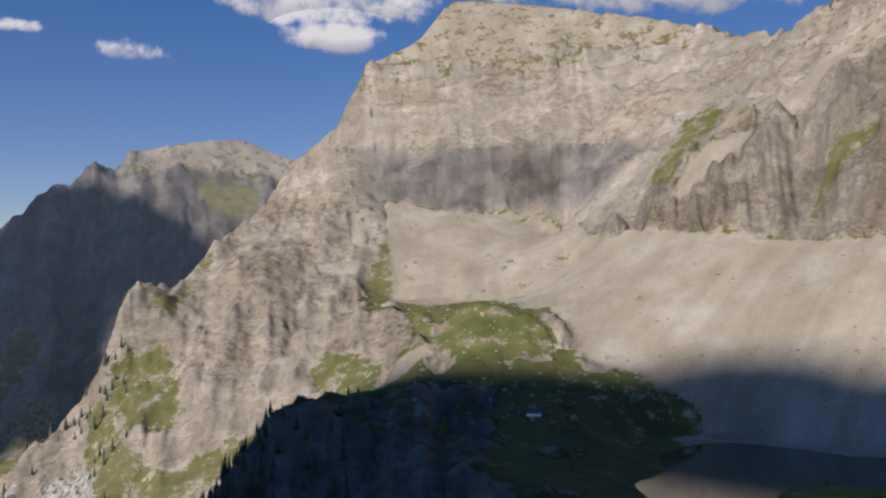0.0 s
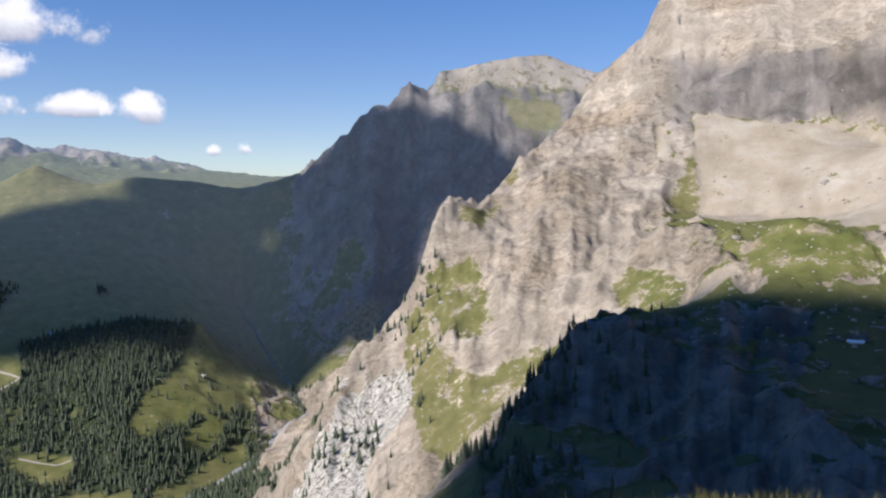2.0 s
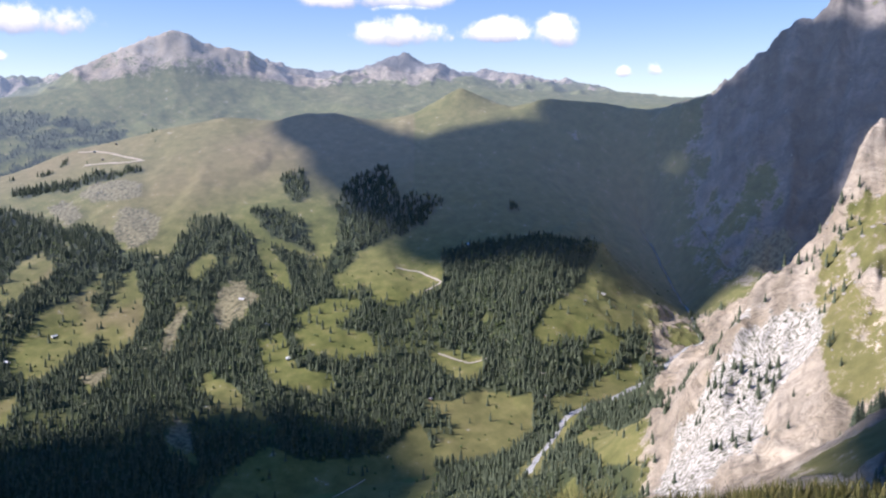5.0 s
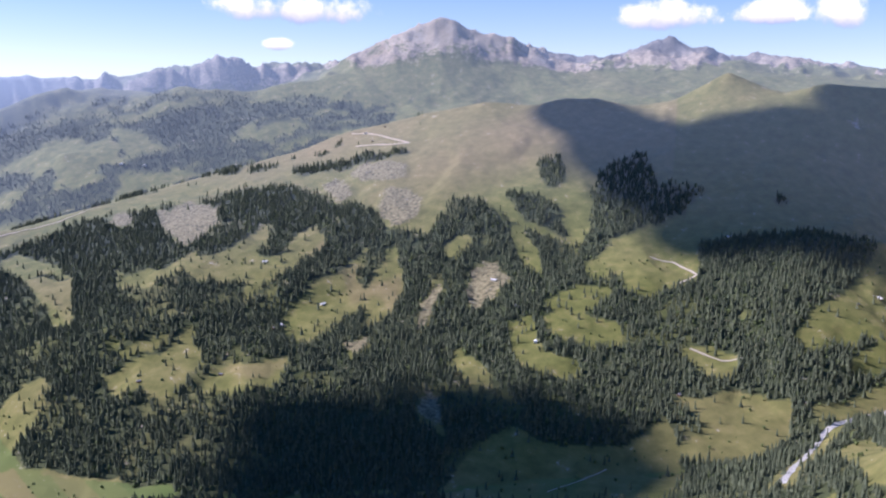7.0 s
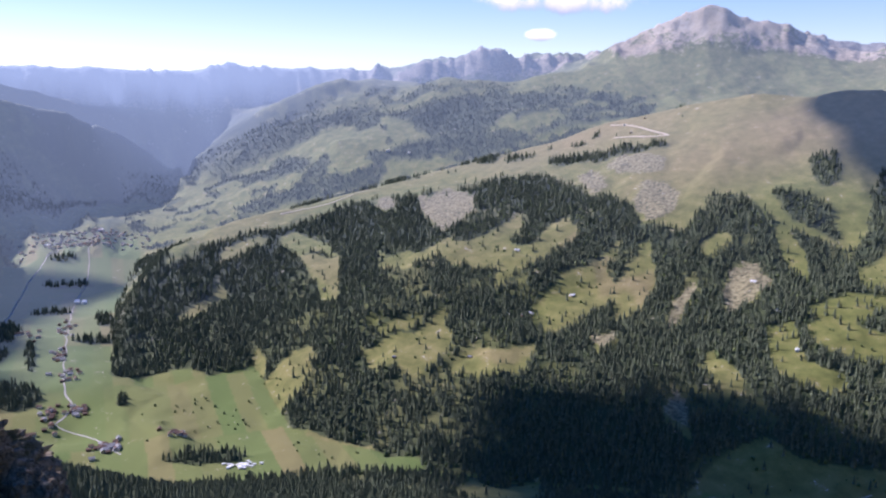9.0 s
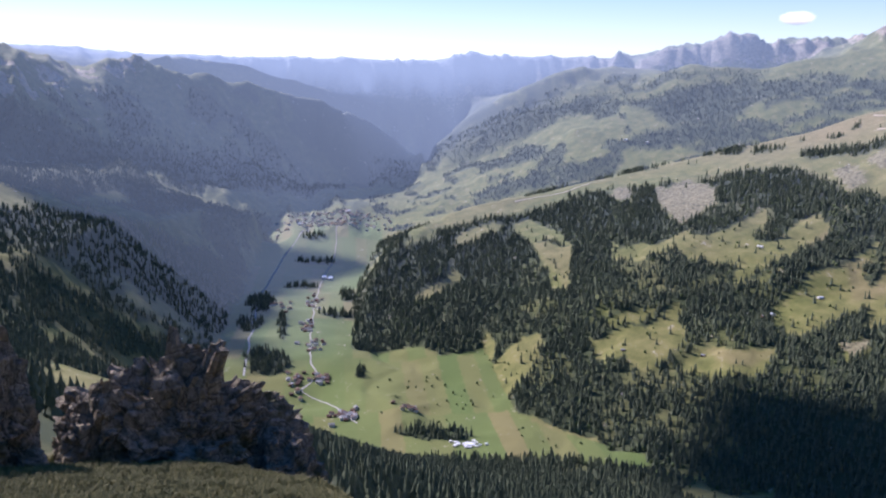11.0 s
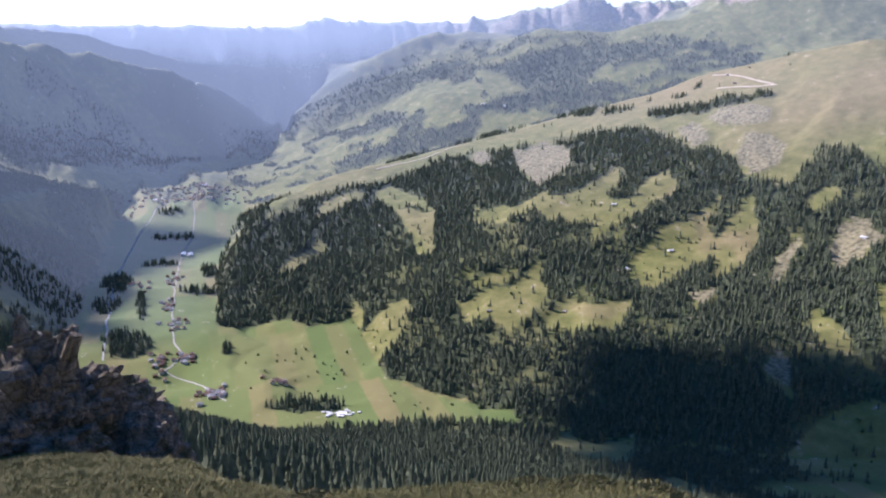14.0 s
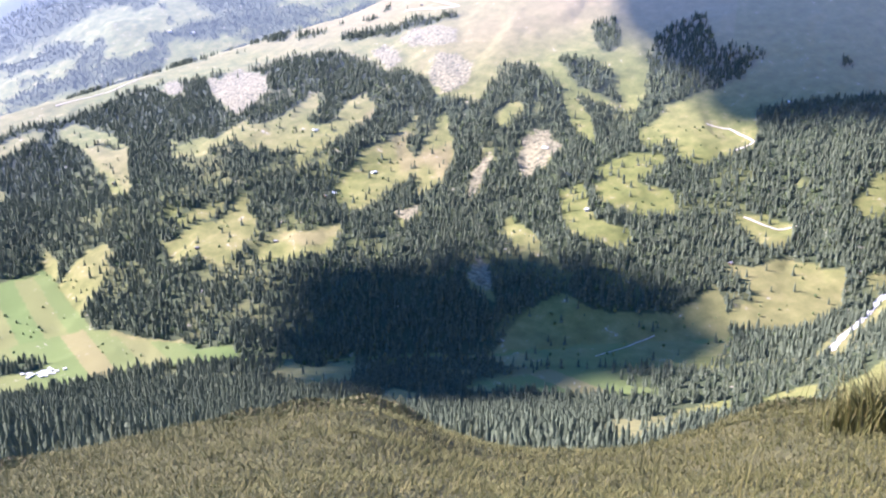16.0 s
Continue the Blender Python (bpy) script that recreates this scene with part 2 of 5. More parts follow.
line((93.0, 4520, -5.3), (91.2, 4540, -4.0), (89.8, 4560, -2.9), (87.4, 4590, -1.4), (85.2, 4600, -0.4), (83, 4600, 0.2), (81, 4620, 0.4), (78, 4650, 0.2))
line((106, 4780, -0.6), (96, 4790, -1.5), (88, 4770, -1.3), (80, 4720, -0.3), (70, 4700, -0.3))
line((98, 4830, -0.1), (93.5, 4830, -0.6), (87, 4830, -0.2))
# the observer's own mountain: knoll edge in front, steep flank and ridge behind
RIM = ((150, 16, -13), (130, 18, -19.5), (120, 18, -21.9), (112, 18, -22.9), (106, 18, -23.5), (99.5, 15, -24.6), (97, 12, -26.2), (92, 10, -27.4), (86, 9.5, -27.1), (79, 9.2, -26.4), (73, 9.2, -25.9), (69, 9.2, -25.6), (66, 9, -26.8), (64, 8.8, -28.0), (60, 8.6, -29.2), (52, 8.6, -28.8), (46, 8.9, -27.1), (44, 9.2, -25.1), (40, 9.2, -24.3), (35, 9.2, -23.5), (20, 10, -20.4), (10, 10.5, -18.7), (0, 11, -17.2), (-20, 11, -16.2))
BACK = ((165, 12, -6), (185, 12, 2), (230, 12, 6), (280, 12, 3), (320, 12, -8), (340, 11, -15))
line(*RIM)
line(*BACK)
for share in (0.15, 0.3, 0.5, 0.7, 0.85):
    line(*[(a, 1.2 + (r - 1.2) * share, math.degrees(math.atan2((r * math.tan(radians(e)) + 1.62) * share - 1.62, 1.2 + (r - 1.2) * share))) for a, r, e in BACK[::-1] + RIM])
line((140, 22, -17), (125, 22, -20.6), (112, 22, -21.8), (104, 21, -23.2), (100, 18.5, -25))
line((150, 40, -14), (130, 40, -24), (118, 40, -29), (105, 40, -32), (90, 25, -40), (60, 22, -43), (40, 22, -40), (20, 26, -34), (0, 30, -27), (-20, 30, -25))
line((150, 200, -12), (130, 200, -19), (118, 200, -25), (105, 200, -29), (90, 200, -33), (60, 200, -36), (40, 200, -35), (20, 200, -31), (5, 200, -27), (-10, 200, -24), (-25, 200, -21))
line((135, 150, 2), (150, 300, 8), (165, 500, 12), (180, 700, 16), (195, 800, 18), (215, 900, 20), (250, 1000, 20), (285, 1100, 20), (310, 1300, 20))
line((150, 3000, 2), (180, 2500, 8), (220, 2500, 10), (260, 2500, 10), (300, 2500, 12), (340, 3000, 10))
line((140, 4900, 1), (180, 4900, 1), (230, 4900, 1), (290, 4900, 1), (340, 4900, 2), (368, 4900, 1))
R0, R1 = 1.2, 4980.0


def relief():
    """Heights that run smoothly between all the lines (a stretched membrane), on a ring grid round the observer."""
    fine_a, fine_r = 1440, 640
    pts = []
    for line in LINES:
        for (a0, r0, e0), (a1, r1, e1) in zip(line, line[1:]):
            n = int(max(abs(a1 - a0) * 8, abs(math.log(r1 / r0)) * 320)) + 2
            s = np.linspace(0, 1, n)
            r = np.exp(math.log(r0) + s * math.log(r1 / r0))
            z0, z1 = r0 * math.tan(radians(e0)), r1 * math.tan(radians(e1))
            pts.append(np.stack([a0 + s * (a1 - a0), r, z0 + s * (z1 - z0)], 1))
    pts = np.concatenate(pts)
    under = np.stack([np.arange(0, 360, 0.25), np.full(1440, R0), np.full(1440, -1.62)], 1)
    pts = np.concatenate([pts, under])
    z = None
    for f, rounds in ((16, 400), (8, 300), (4, 200), (2, 160), (1, 120)):
        na, nr = fine_a // f, fine_r // f
        i = np.floor(pts[:, 0] / 360 * na).astype(int) % na
        j = np.clip(np.floor(np.log(pts[:, 1] / R0) / math.log(R1 / R0) * nr), 0, nr - 1).astype(int)
        total, count = np.zeros((na, nr)), np.zeros((na, nr))
        np.add.at(total, (i, j), pts[:, 2])
        np.add.at(count, (i, j), 1)
        held_z, mask = total / np.maximum(count, 1), count > 0
        z = np.full((na, nr), -100.0) if z is None else np.repeat(np.repeat(z, 2, 0), 2, 1)
        da, dr = TAU / na, math.log(R1 / R0) / nr
        wa, wr = 1 / da ** 2, 1 / dr ** 2
        z[mask] = held_z[mask]
        for _ in range(rounds):
            out = np.concatenate([z[:, :1], z[:, :-1]], 1), np.concatenate([z[:, 1:], z[:, -1:]], 1)
            fresh = (wa * (np.roll(z, 1, 0) + np.roll(z, -1, 0)) + wr * (out[0] + out[1])) / (2 * wa + 2 * wr)
            z = np.where(mask, held_z, fresh)
    return z


RELIEF = relief()


def sample(grid, bearing, r):
    na, nr = grid.shape
    u = (bearing / 360 * na - 0.5) % na
    v = np.clip(np.log(np.maximum(r, R0) / R0) / math.log(R1 / R0) * nr - 0.5, 0, nr - 1.001)
    i, j = np.floor(u).astype(int), np.floor(v).astype(int)
    fu, fv = u - i, v - j
    i0, i1 = i % na, (i + 1) % na
    return (grid[i0, j] * (1 - fu) + grid[i1, j] * fu) * (1 - fv) + (grid[i0, j + 1] * (1 - fu) + grid[i1, j + 1] * fu) * fv


def between(v, a, b, soft):
    return step(v, a - soft, a + soft) * (1 - step(v, b - soft, b + soft))


bear_fine = np.arange(-32, 124, 0.14)
bear_rest = np.arange(124, 328, 1.5)
BEAR = np.concatenate([bear_fine, bear_rest])
RING = np.concatenate([np.geomspace(0.12, 30, 110)[:-1], np.geomspace(30, 500, 60)[:-1], np.geomspace(500, 2200, 330)[:-1], np.geomspace(2200, 4970, 200)])
AA, RR = np.meshgrid(BEAR, RING, indexing="ij")
XX, YY = -RR * np.sin(np.radians(AA)), RR * np.cos(np.radians(AA))
BASE = sample(RELIEF, AA, RR)
# slope of the membrane, in metres
gr = np.gradient(BASE, axis=1) / np.gradient(RR, axis=1)
ga = np.gradient(BASE, axis=0) / (np.gradient(np.radians(AA), axis=0) * RR)
STEEP = np.sqrt(gr ** 2 + ga ** 2)
EL = np.degrees(np.arctan2(BASE, RR))
FLOOR = step(-BASE, 560, 620) * (1 - step(STEEP, 0.08, 0.2)) * (RR > 1200)

def spots(places, soft=0.5, grain=0.9):
    """1 inside ragged ovals: bearing, metres, half width in degrees, half depth in metres."""
    out = np.zeros_like(AA)
    for a, r, ha, hr in places:
        d = ((AA - a) / ha) ** 2 + ((RR - r) / hr) ** 2
        out = np.maximum(out, 1 - step(d + grain * small, 1 - soft, 1 + soft))
    return out


def plot(*corners):
    """A piece of land by its corners: bearing and metres from the knoll."""
    return np.array(corners)


def inside(plots, ragged=1.0, above=0.0):
    """1 within the plots, with edges that wander; above: metres by which the lower edge reaches farther downhill."""
    out = np.zeros_like(AA)
    bear = AA + ragged * (0.16 * small + 0.10 * tiny)
    metres = RR * (1 + ragged * (0.006 * small + 0.004 * tiny)) + above + FINGERS
    for p in plots:
        lo, hi = p.min(0) - (1.0, 90), p.max(0) + (1.0, 90)
        i0, i1 = np.searchsorted(BEAR, (lo[0], hi[0]))
        j0, j1 = np.searchsorted(RING, (lo[1], hi[1]))
        b, m = bear[i0:i1, j0:j1], metres[i0:i1, j0:j1]
        odd = np.zeros(b.shape, bool)
        for (a0, r0), (a1, r1) in zip(p, np.roll(p, -1, 0)):
            if r0 != r1:
                odd ^= ((r0 > m) != (r1 > m)) & (b < (a1 - a0) * (m - r0) / (r1 - r0) + a0)
        out[i0:i1, j0:j1] = np.maximum(out[i0:i1, j0:j1], odd)
    return out


def softened(grid, rounds=1):
    for _ in range(rounds):
        grid = (grid + np.roll(grid, 1, 0) + np.roll(grid, -1, 0) + np.roll(grid, 1, 1) + np.roll(grid, -1, 1)) / 5
    return grid


# pastures and clearings on the far slope and below the knoll
MEADOWS = [
    plot((80.7, 2460), (77.7, 2480), (74.0, 2466), (71.5, 2569), (71.2, 2447), (72.6, 2413), (70.5, 2344), (69.8, 2453), (68.4, 2481), (67.5, 2445), (68.0, 2383), (69.5, 2298), (71.2, 2237), (72.7, 2198), (74.0, 2253), (76.4, 2382), (78.7, 2375)),
    plot((70.6, 2112), (68.4, 2209), (67.3, 2202), (66.2, 2274), (65.5, 2372), (64.8, 2410), (65.4, 2290), (66.1, 2230), (65.2, 2236), (64.0, 2332), (63.3, 2374), (62.8, 2252), (62.8, 2175), (63.7, 2064), (66.3, 2044), (67.7, 1991), (69.2, 1948), (69.0, 1910), (70.6, 1996)),
    plot((81.6, 1932), (79.3, 1914), (77.3, 1909), (76.9, 1979), (76.2, 1982), (75.5, 1936), (76.6, 1847), (78.0, 1796), (79.7, 1816), (81.3, 1874)),
    plot((75.9, 1789), (74.7, 1863), (73.5, 1866), (70.3, 1824), (70.7, 1771), (72.8, 1762), (74.2, 1763)),
    plot((56.0, 1940), (54.5, 1957), (54.1, 1889), (53.7, 1817), (51.5, 1786), (51.2, 1759), (52.6, 1741), (55.2, 1773), (55.8, 1855)),
    plot((53.8, 1956), (52.7, 1994), (50.6, 1957), (49.0, 1944), (48.7, 1879), (50.1, 1852), (52.3, 1882), (53.4, 1905)),
    plot((51.4, 2229), (49.0, 2275), (47.2, 2288), (44.2, 2275), (44.3, 2176), (45.4, 2134), (48.2, 2087), (48.9, 2129), (46.8, 2163), (47.9, 2210), (49.3, 2195), (50.7, 2162)),
    plot((53.8, 2030), (51.4, 2109), (49.4, 2101), (50.6, 2007), (52.4, 1993)),
    plot((45.2, 1869), (43.2, 1895), (41.5, 1864), (41.7, 1800), (43.1, 1792), (44.1, 1835)),
    plot((45.4, 1694), (43.3, 1703), (41.7, 1752), (38.3, 1730), (38.2, 1638), (39.8, 1565), (43.1, 1512), (45.2, 1523), (43.2, 1605), (44.0, 1660)),
    plot((60.3, 1388), (57.7, 1528), (55.8, 1573), (54.3, 1528), (52.1, 1503), (48.4, 1520), (45.7, 1617), (44.9, 1555), (44.4, 1407), (45.4, 1320), (52.0, 1334), (59.5, 1347)),
    plot((39.4, 1320), (38.2, 1440), (36.8, 1560), (35.6, 1700), (35.0, 1690), (36.0, 1540), (36.9, 1420), (37.8, 1310)),
    plot((60.4, 2371), (59.0, 2409), (58.2, 2347), (59.7, 2321)),
    plot((56.1, 2441), (55.2, 2415), (54.1, 2293), (53.9, 2196), (55.0, 2253), (55.7, 2339)),
    plot((59.6, 1806), (57.8, 1790), (56.9, 1724), (58.1, 1683), (58.9, 1750)),
    plot((85.7, 2593), (83.0, 2507), (83.1, 2228), (84.2, 2264), (84.5, 2392), (85.2, 2499)),
    plot((86.9, 2723), (85.8, 2777), (83.0, 2555), (85.9, 2622)),
    plot((93.2, 2343), (90.6, 2489), (90.0, 2465), (92.4, 2311)),
    plot((90.8, 2634), (90.1, 2731), (88.0, 2757), (87.2, 2729), (89.8, 2648)),
    plot((94.5, 1873), (92.1, 1883), (88.8, 1912), (86.1, 1988), (84.6, 1985), (85.1, 1887), (86.6, 1786), (88.5, 1705), (90.4, 1610), (94.0, 1602), (97.2, 1663)),
    plot((87.1, 1568), (85.2, 1649), (83.0, 1576), (80.7, 1553), (81.1, 1486), (84.1, 1472), (86.8, 1496)),
    plot((75.7, 1298), (74.2, 1393), (72.2, 1333), (69.6, 1421), (69.9, 1240), (73.4, 1196)),
    plot((69.5, 1017), (67.2, 1205), (65.2, 1171), (65.7, 1033)),
    plot((87.2, 2866), (85.8, 2937), (83.6, 3093), (81.1, 3178), (83.7, 2901), (85.4, 2847), (87.2, 2810)),
    plot((80.9, 2012), (79.4, 2017), (77.2, 1996), (78.0, 1952), (79.8, 1968)),
    plot((88.3, 2089), (87.6, 2013), (88.4, 1944), (89.1, 1907), (89.5, 1977)),
    plot((38.4, 1959), (37.6, 2048), (35.8, 2166), (35.1, 2257), (32.3, 2506), (30.5, 2564), (28.6, 2262), (27.9, 2157), (28.6, 1990), (31.6, 2115), (35.2, 2012), (37.7, 1922)),
    plot((37.0, 1710), (33.8, 1867), (31.6, 1973), (31.0, 1868), (34.5, 1753), (36.7, 1700)),
    plot((30.1, 2735), (27.2, 2644), (24.7, 2485), (24.7, 2392), (26.5, 2360), (27.6, 2331), (29.0, 2541)),
    plot((36.0, 1494), (33.8, 1578), (30.5, 1234), (30.9, 1177), (33.8, 1236)),
    plot((35.2, 1904), (33.4, 1963), (32.3, 2035), (33.7, 2023), (34.8, 1979)),
    plot((53.0, 600), (51.8, 950), (47.4, 1160), (44.0, 1190), (44.5, 1050), (47.0, 700), (50.0, 480)),
    plot((42.8, 1176), (40.5, 1201), (38.9, 1201), (39.2, 1175), (41.1, 1169)),
    plot((37.9, 1180), (35.4, 1220), (35.1, 1161), (37.2, 1152)),
]
# parched or mown pieces of pasture
BROWNED = [
    plot((74.0, 1856), (73.1, 1856), (70.3, 1824), (70.7, 1776), (72.8, 1772)),
    plot((74.6, 1837), (73.9, 1872), (70.4, 1807), (71.6, 1773)),
    plot((87.1, 1568), (85.2, 1644), (83.0, 1571), (81.1, 1550), (83.4, 1511)),
    plot((85.7, 2593), (83.0, 2507), (83.1, 2228), (84.5, 2392)),
    plot((92.2, 1656), (90.3, 1761), (87.4, 1802), (88.5, 1722), (90.4, 1610)),
    plot((69.1, 2295), (67.5, 2455), (68.4, 2291), (65.5, 2240), (62.9, 2252), (63.3, 2105), (66.2, 2166)),
]
# torn earth and small cliffs in the woods
SCARS = [
    plot((78.1, 2997), (77.3, 2878), (76.2, 2972), (74.4, 2809), (74.4, 2687), (76.3, 2555), (77.6, 2705)),
    plot((80.8, 2934), (79.7, 3010), (79.4, 2860), (80.4, 2834)),
    plot((66.1, 2939), (65.1, 2953), (62.6, 2850), (62.6, 2743), (64.8, 2773), (66.0, 2835)),
    plot((64.1, 2705), (62.6, 2701), (61.5, 2604), (61.9, 2510), (63.3, 2489), (64.5, 2554)),
    plot((68.0, 2842), (66.9, 2885), (65.9, 2719), (66.9, 2665)),
    plot((60.8, 2198), (60.3, 2182), (61.1, 2009), (61.9, 1976), (61.7, 2079)),
    plot((58.5, 2213), (56.8, 2238), (55.8, 2184), (56.7, 2058), (57.8, 1987), (58.6, 2061)),
    plot((61.3, 1714), (60.5, 1676), (60.0, 1561), (60.9, 1577), (61.9, 1606)),
    plot((66.7, 1915), (65.2, 1951), (64.9, 1870), (66.1, 1865)),
]
# woods that reach above the tree line
CLUMPS = [
    plot((50.6, 2693), (49.4, 2757), (47.9, 2772), (46.9, 2585), (44.2, 2586), (45.8, 2455), (49.4, 2348), (50.7, 2267), (52.5, 2195), (51.0, 2395)),
    plot((54.4, 2747), (53.0, 2783), (52.5, 2632), (53.8, 2595)),
    plot((69.7, 3054), (66.2, 3042), (62.6, 2944), (62.5, 2908), (65.5, 2957), (69.4, 2967)),
    plot((56.2, 2543), (54.9, 2554), (52.9, 2500), (52.5, 2382), (54.0, 2410), (55.2, 2451)),
    plot((44.2, 2290), (41.3, 2350), (37.8, 2414), (34.6, 2344), (34.1, 2311), (35.8, 2205), (38.7, 2014), (42.0, 2019), (44.3, 2004), (44.3, 2176)),
    plot((40.3, 2581), (39.6, 2609), (39.3, 2579), (39.9, 2545)),
]
# woods on the foothills and on the shaded western side
FAR_WOODS = [
    plot((80.8, 4250), (77.8, 4247), (74.9, 4293), (72.4, 4194), (69.6, 4214), (70.2, 4081), (72.6, 4032), (74.1, 3922), (75.1, 3919), (77.4, 3958), (78.4, 4110)),
    plot((80.3, 3823), (79.0, 3879), (77.0, 3920), (74.8, 3910), (73.2, 3890), (73.8, 3828), (76.3, 3771), (78.3, 3763)),
    plot((76.3, 3726), (74.1, 3824), (71.7, 3777), (73.4, 3690), (75.3, 3697)),
    plot((71.9, 3811), (69.8, 3907), (66.4, 3940), (66.3, 3890), (69.5, 3826), (71.2, 3779)),
    plot((87.3, 3772), (84.8, 3811), (82.4, 3729), (80.8, 3635), (83.7, 3584), (85.8, 3660)),
    plot((87.8, 4050), (86.6, 4187), (84.5, 3985), (85.2, 3898), (86.9, 3975)),
    plot((93.0, 4617), (90.5, 4706), (88.0, 4525), (84.5, 4387), (81.1, 4371), (80.1, 4362), (81.8, 4237), (85.9, 4234), (88.7, 4276), (90.5, 4303)),
    plot((89.4, 3791), (87.3, 3809), (84.4, 3722), (85.8, 3651), (88.7, 3675)),
    plot((117.7, 3448), (114.3, 3606), (111.9, 3648), (107.7, 3942), (104.7, 4125), (102.0, 4155), (99.6, 4265), (97.2, 4331), (95.1, 4654), (91.9, 4389), (95.5, 4343), (98.7, 4137), (101.5, 3940), (105.6, 3659), (107.9, 3544), (110.5, 3324), (114.5, 3319), (118.0, 3138)),
    plot((106.8, 3098), (104.3, 3524), (102.3, 3694), (102.0, 3602), (104.2, 2985), (105.9, 2835), (106.5, 2894)),
    plot((118.1, 3041), (114.2, 3218), (110.2, 3351), (106.4, 3328), (106.8, 2948), (109.2, 2743), (110.4, 2780), (113.6, 2520), (114.8, 2661), (118.3, 2427)),
    plot((118.5, 2184), (114.9, 2390), (109.2, 2630), (105.2, 2824), (105.0, 2561), (104.8, 2285), (106.9, 2132), (109.5, 2168), (112.7, 2124), (115.7, 1963), (118.7, 1884)),
    plot((118.8, 1514), (116.4, 1848), (113.4, 1907), (109.6, 2031), (106.3, 2084), (106.3, 2020), (111.4, 1751), (116.1, 1342), (119.1, 1261)),
]
# meadows in the western woods
FAR_MEADOWS = [
    plot((105.6, 3638), (103.9, 3787), (101.5, 3933), (97.3, 4158), (95.2, 4279), (97.3, 4019), (100.2, 3863), (102.6, 3705), (104.7, 3506), (105.8, 3479)),
    plot((113.9, 3287), (112.6, 3369), (111.0, 3398), (113.3, 3267)),
    plot((109.8, 3531), (108.8, 3611), (108.2, 3538), (109.4, 3480)),
    plot((109.1, 3173), (108.2, 3313), (108.0, 3168), (109.0, 3063)),
    plot((113.9, 2578), (111.3, 2965), (110.3, 2841), (111.7, 2684), (113.3, 2549)),
    plot((108.1, 2848), (106.4, 3007), (106.3, 2852), (107.7, 2712), (108.3, 2734)),
    plot((109.3, 2663), (107.9, 2715), (105.9, 2842), (105.6, 2830), (107.9, 2666)),
    plot((116.4, 1922), (115.4, 1982), (112.8, 1982), (113.1, 1928), (114.9, 1904)),
    plot((111.9, 1907), (108.6, 2029), (106.3, 2054), (108.7, 1976), (111.6, 1878)),
    plot((102.4, 4149), (100.0, 4230), (100.3, 4200), (102.0, 4138)),
    plot((99.6, 4279), (98.2, 4288), (98.1, 4276), (99.3, 4262)),
]
# grass on the ledges, ribs and hills of the rocky side
ROCK_LAWNS = [
    plot((19.4, 1308), (17.3, 1303), (16.6, 1259), (15.7, 1156), (16.6, 1145), (18.4, 1142), (19.8, 1230), (20.2, 1284)),
    plot((21.6, 1190), (20.2, 1191), (17.3, 1088), (14.4, 1080), (11.5, 1064), (11.2, 1051), (13.7, 1025), (16.6, 993), (18.4, 979), (20.2, 1000), (21.2, 1108)),
    plot((18.7, 1358), (16.6, 1420), (15.5, 1480), (15.2, 1481), (16.6, 1339), (18.0, 1349)),
    plot((15.3, 1560), (14.2, 1597), (14.4, 1512), (15.2, 1541)),
    plot((8.7, 1119), (7.3, 1128), (5.9, 1093), (3.8, 1054), (4.1, 1024), (5.5, 903), (8.0, 1062)),
    plot((0.2, 1037), (-0.6, 1115), (-2.5, 1090), (-4.5, 1065), (-6.1, 1070), (-7.3, 1030), (-6.1, 995), (-1.3, 977)),
    plot((5.4, 1482), (3.6, 1594), (3.3, 1471), (4.2, 1418), (5.2, 1437)),
    plot((-12.9, 1475), (-15.0, 1663), (-16.7, 1700), (-17.6, 1584), (-16.0, 1498), (-14.3, 1357), (-12.9, 1398)),
    plot((15.2, 2914), (11.3, 2909), (11.6, 2822), (13.4, 2809), (14.8, 2855)),
    plot((22.7, 606), (20.6, 640), (16.0, 655), (16.2, 570), (19.1, 551)),
    plot((-3.4, 966), (-6.3, 985), (-11.8, 976), (-16.1, 945), (-15.8, 920), (-11.8, 845), (-12.3, 744), (-10.6, 656), (-4.1, 643), (-2.7, 744), (-3.4, 851)),
    plot((-20.1, 1196), (-23.6, 1291), (-26.0, 1282), (-26.0, 1251), (-23.6, 1262), (-21.1, 1213)),
    plot((21.5, 1255), (20.0, 1262), (19.6, 1192), (20.2, 1147), (21.5, 1188)),
]
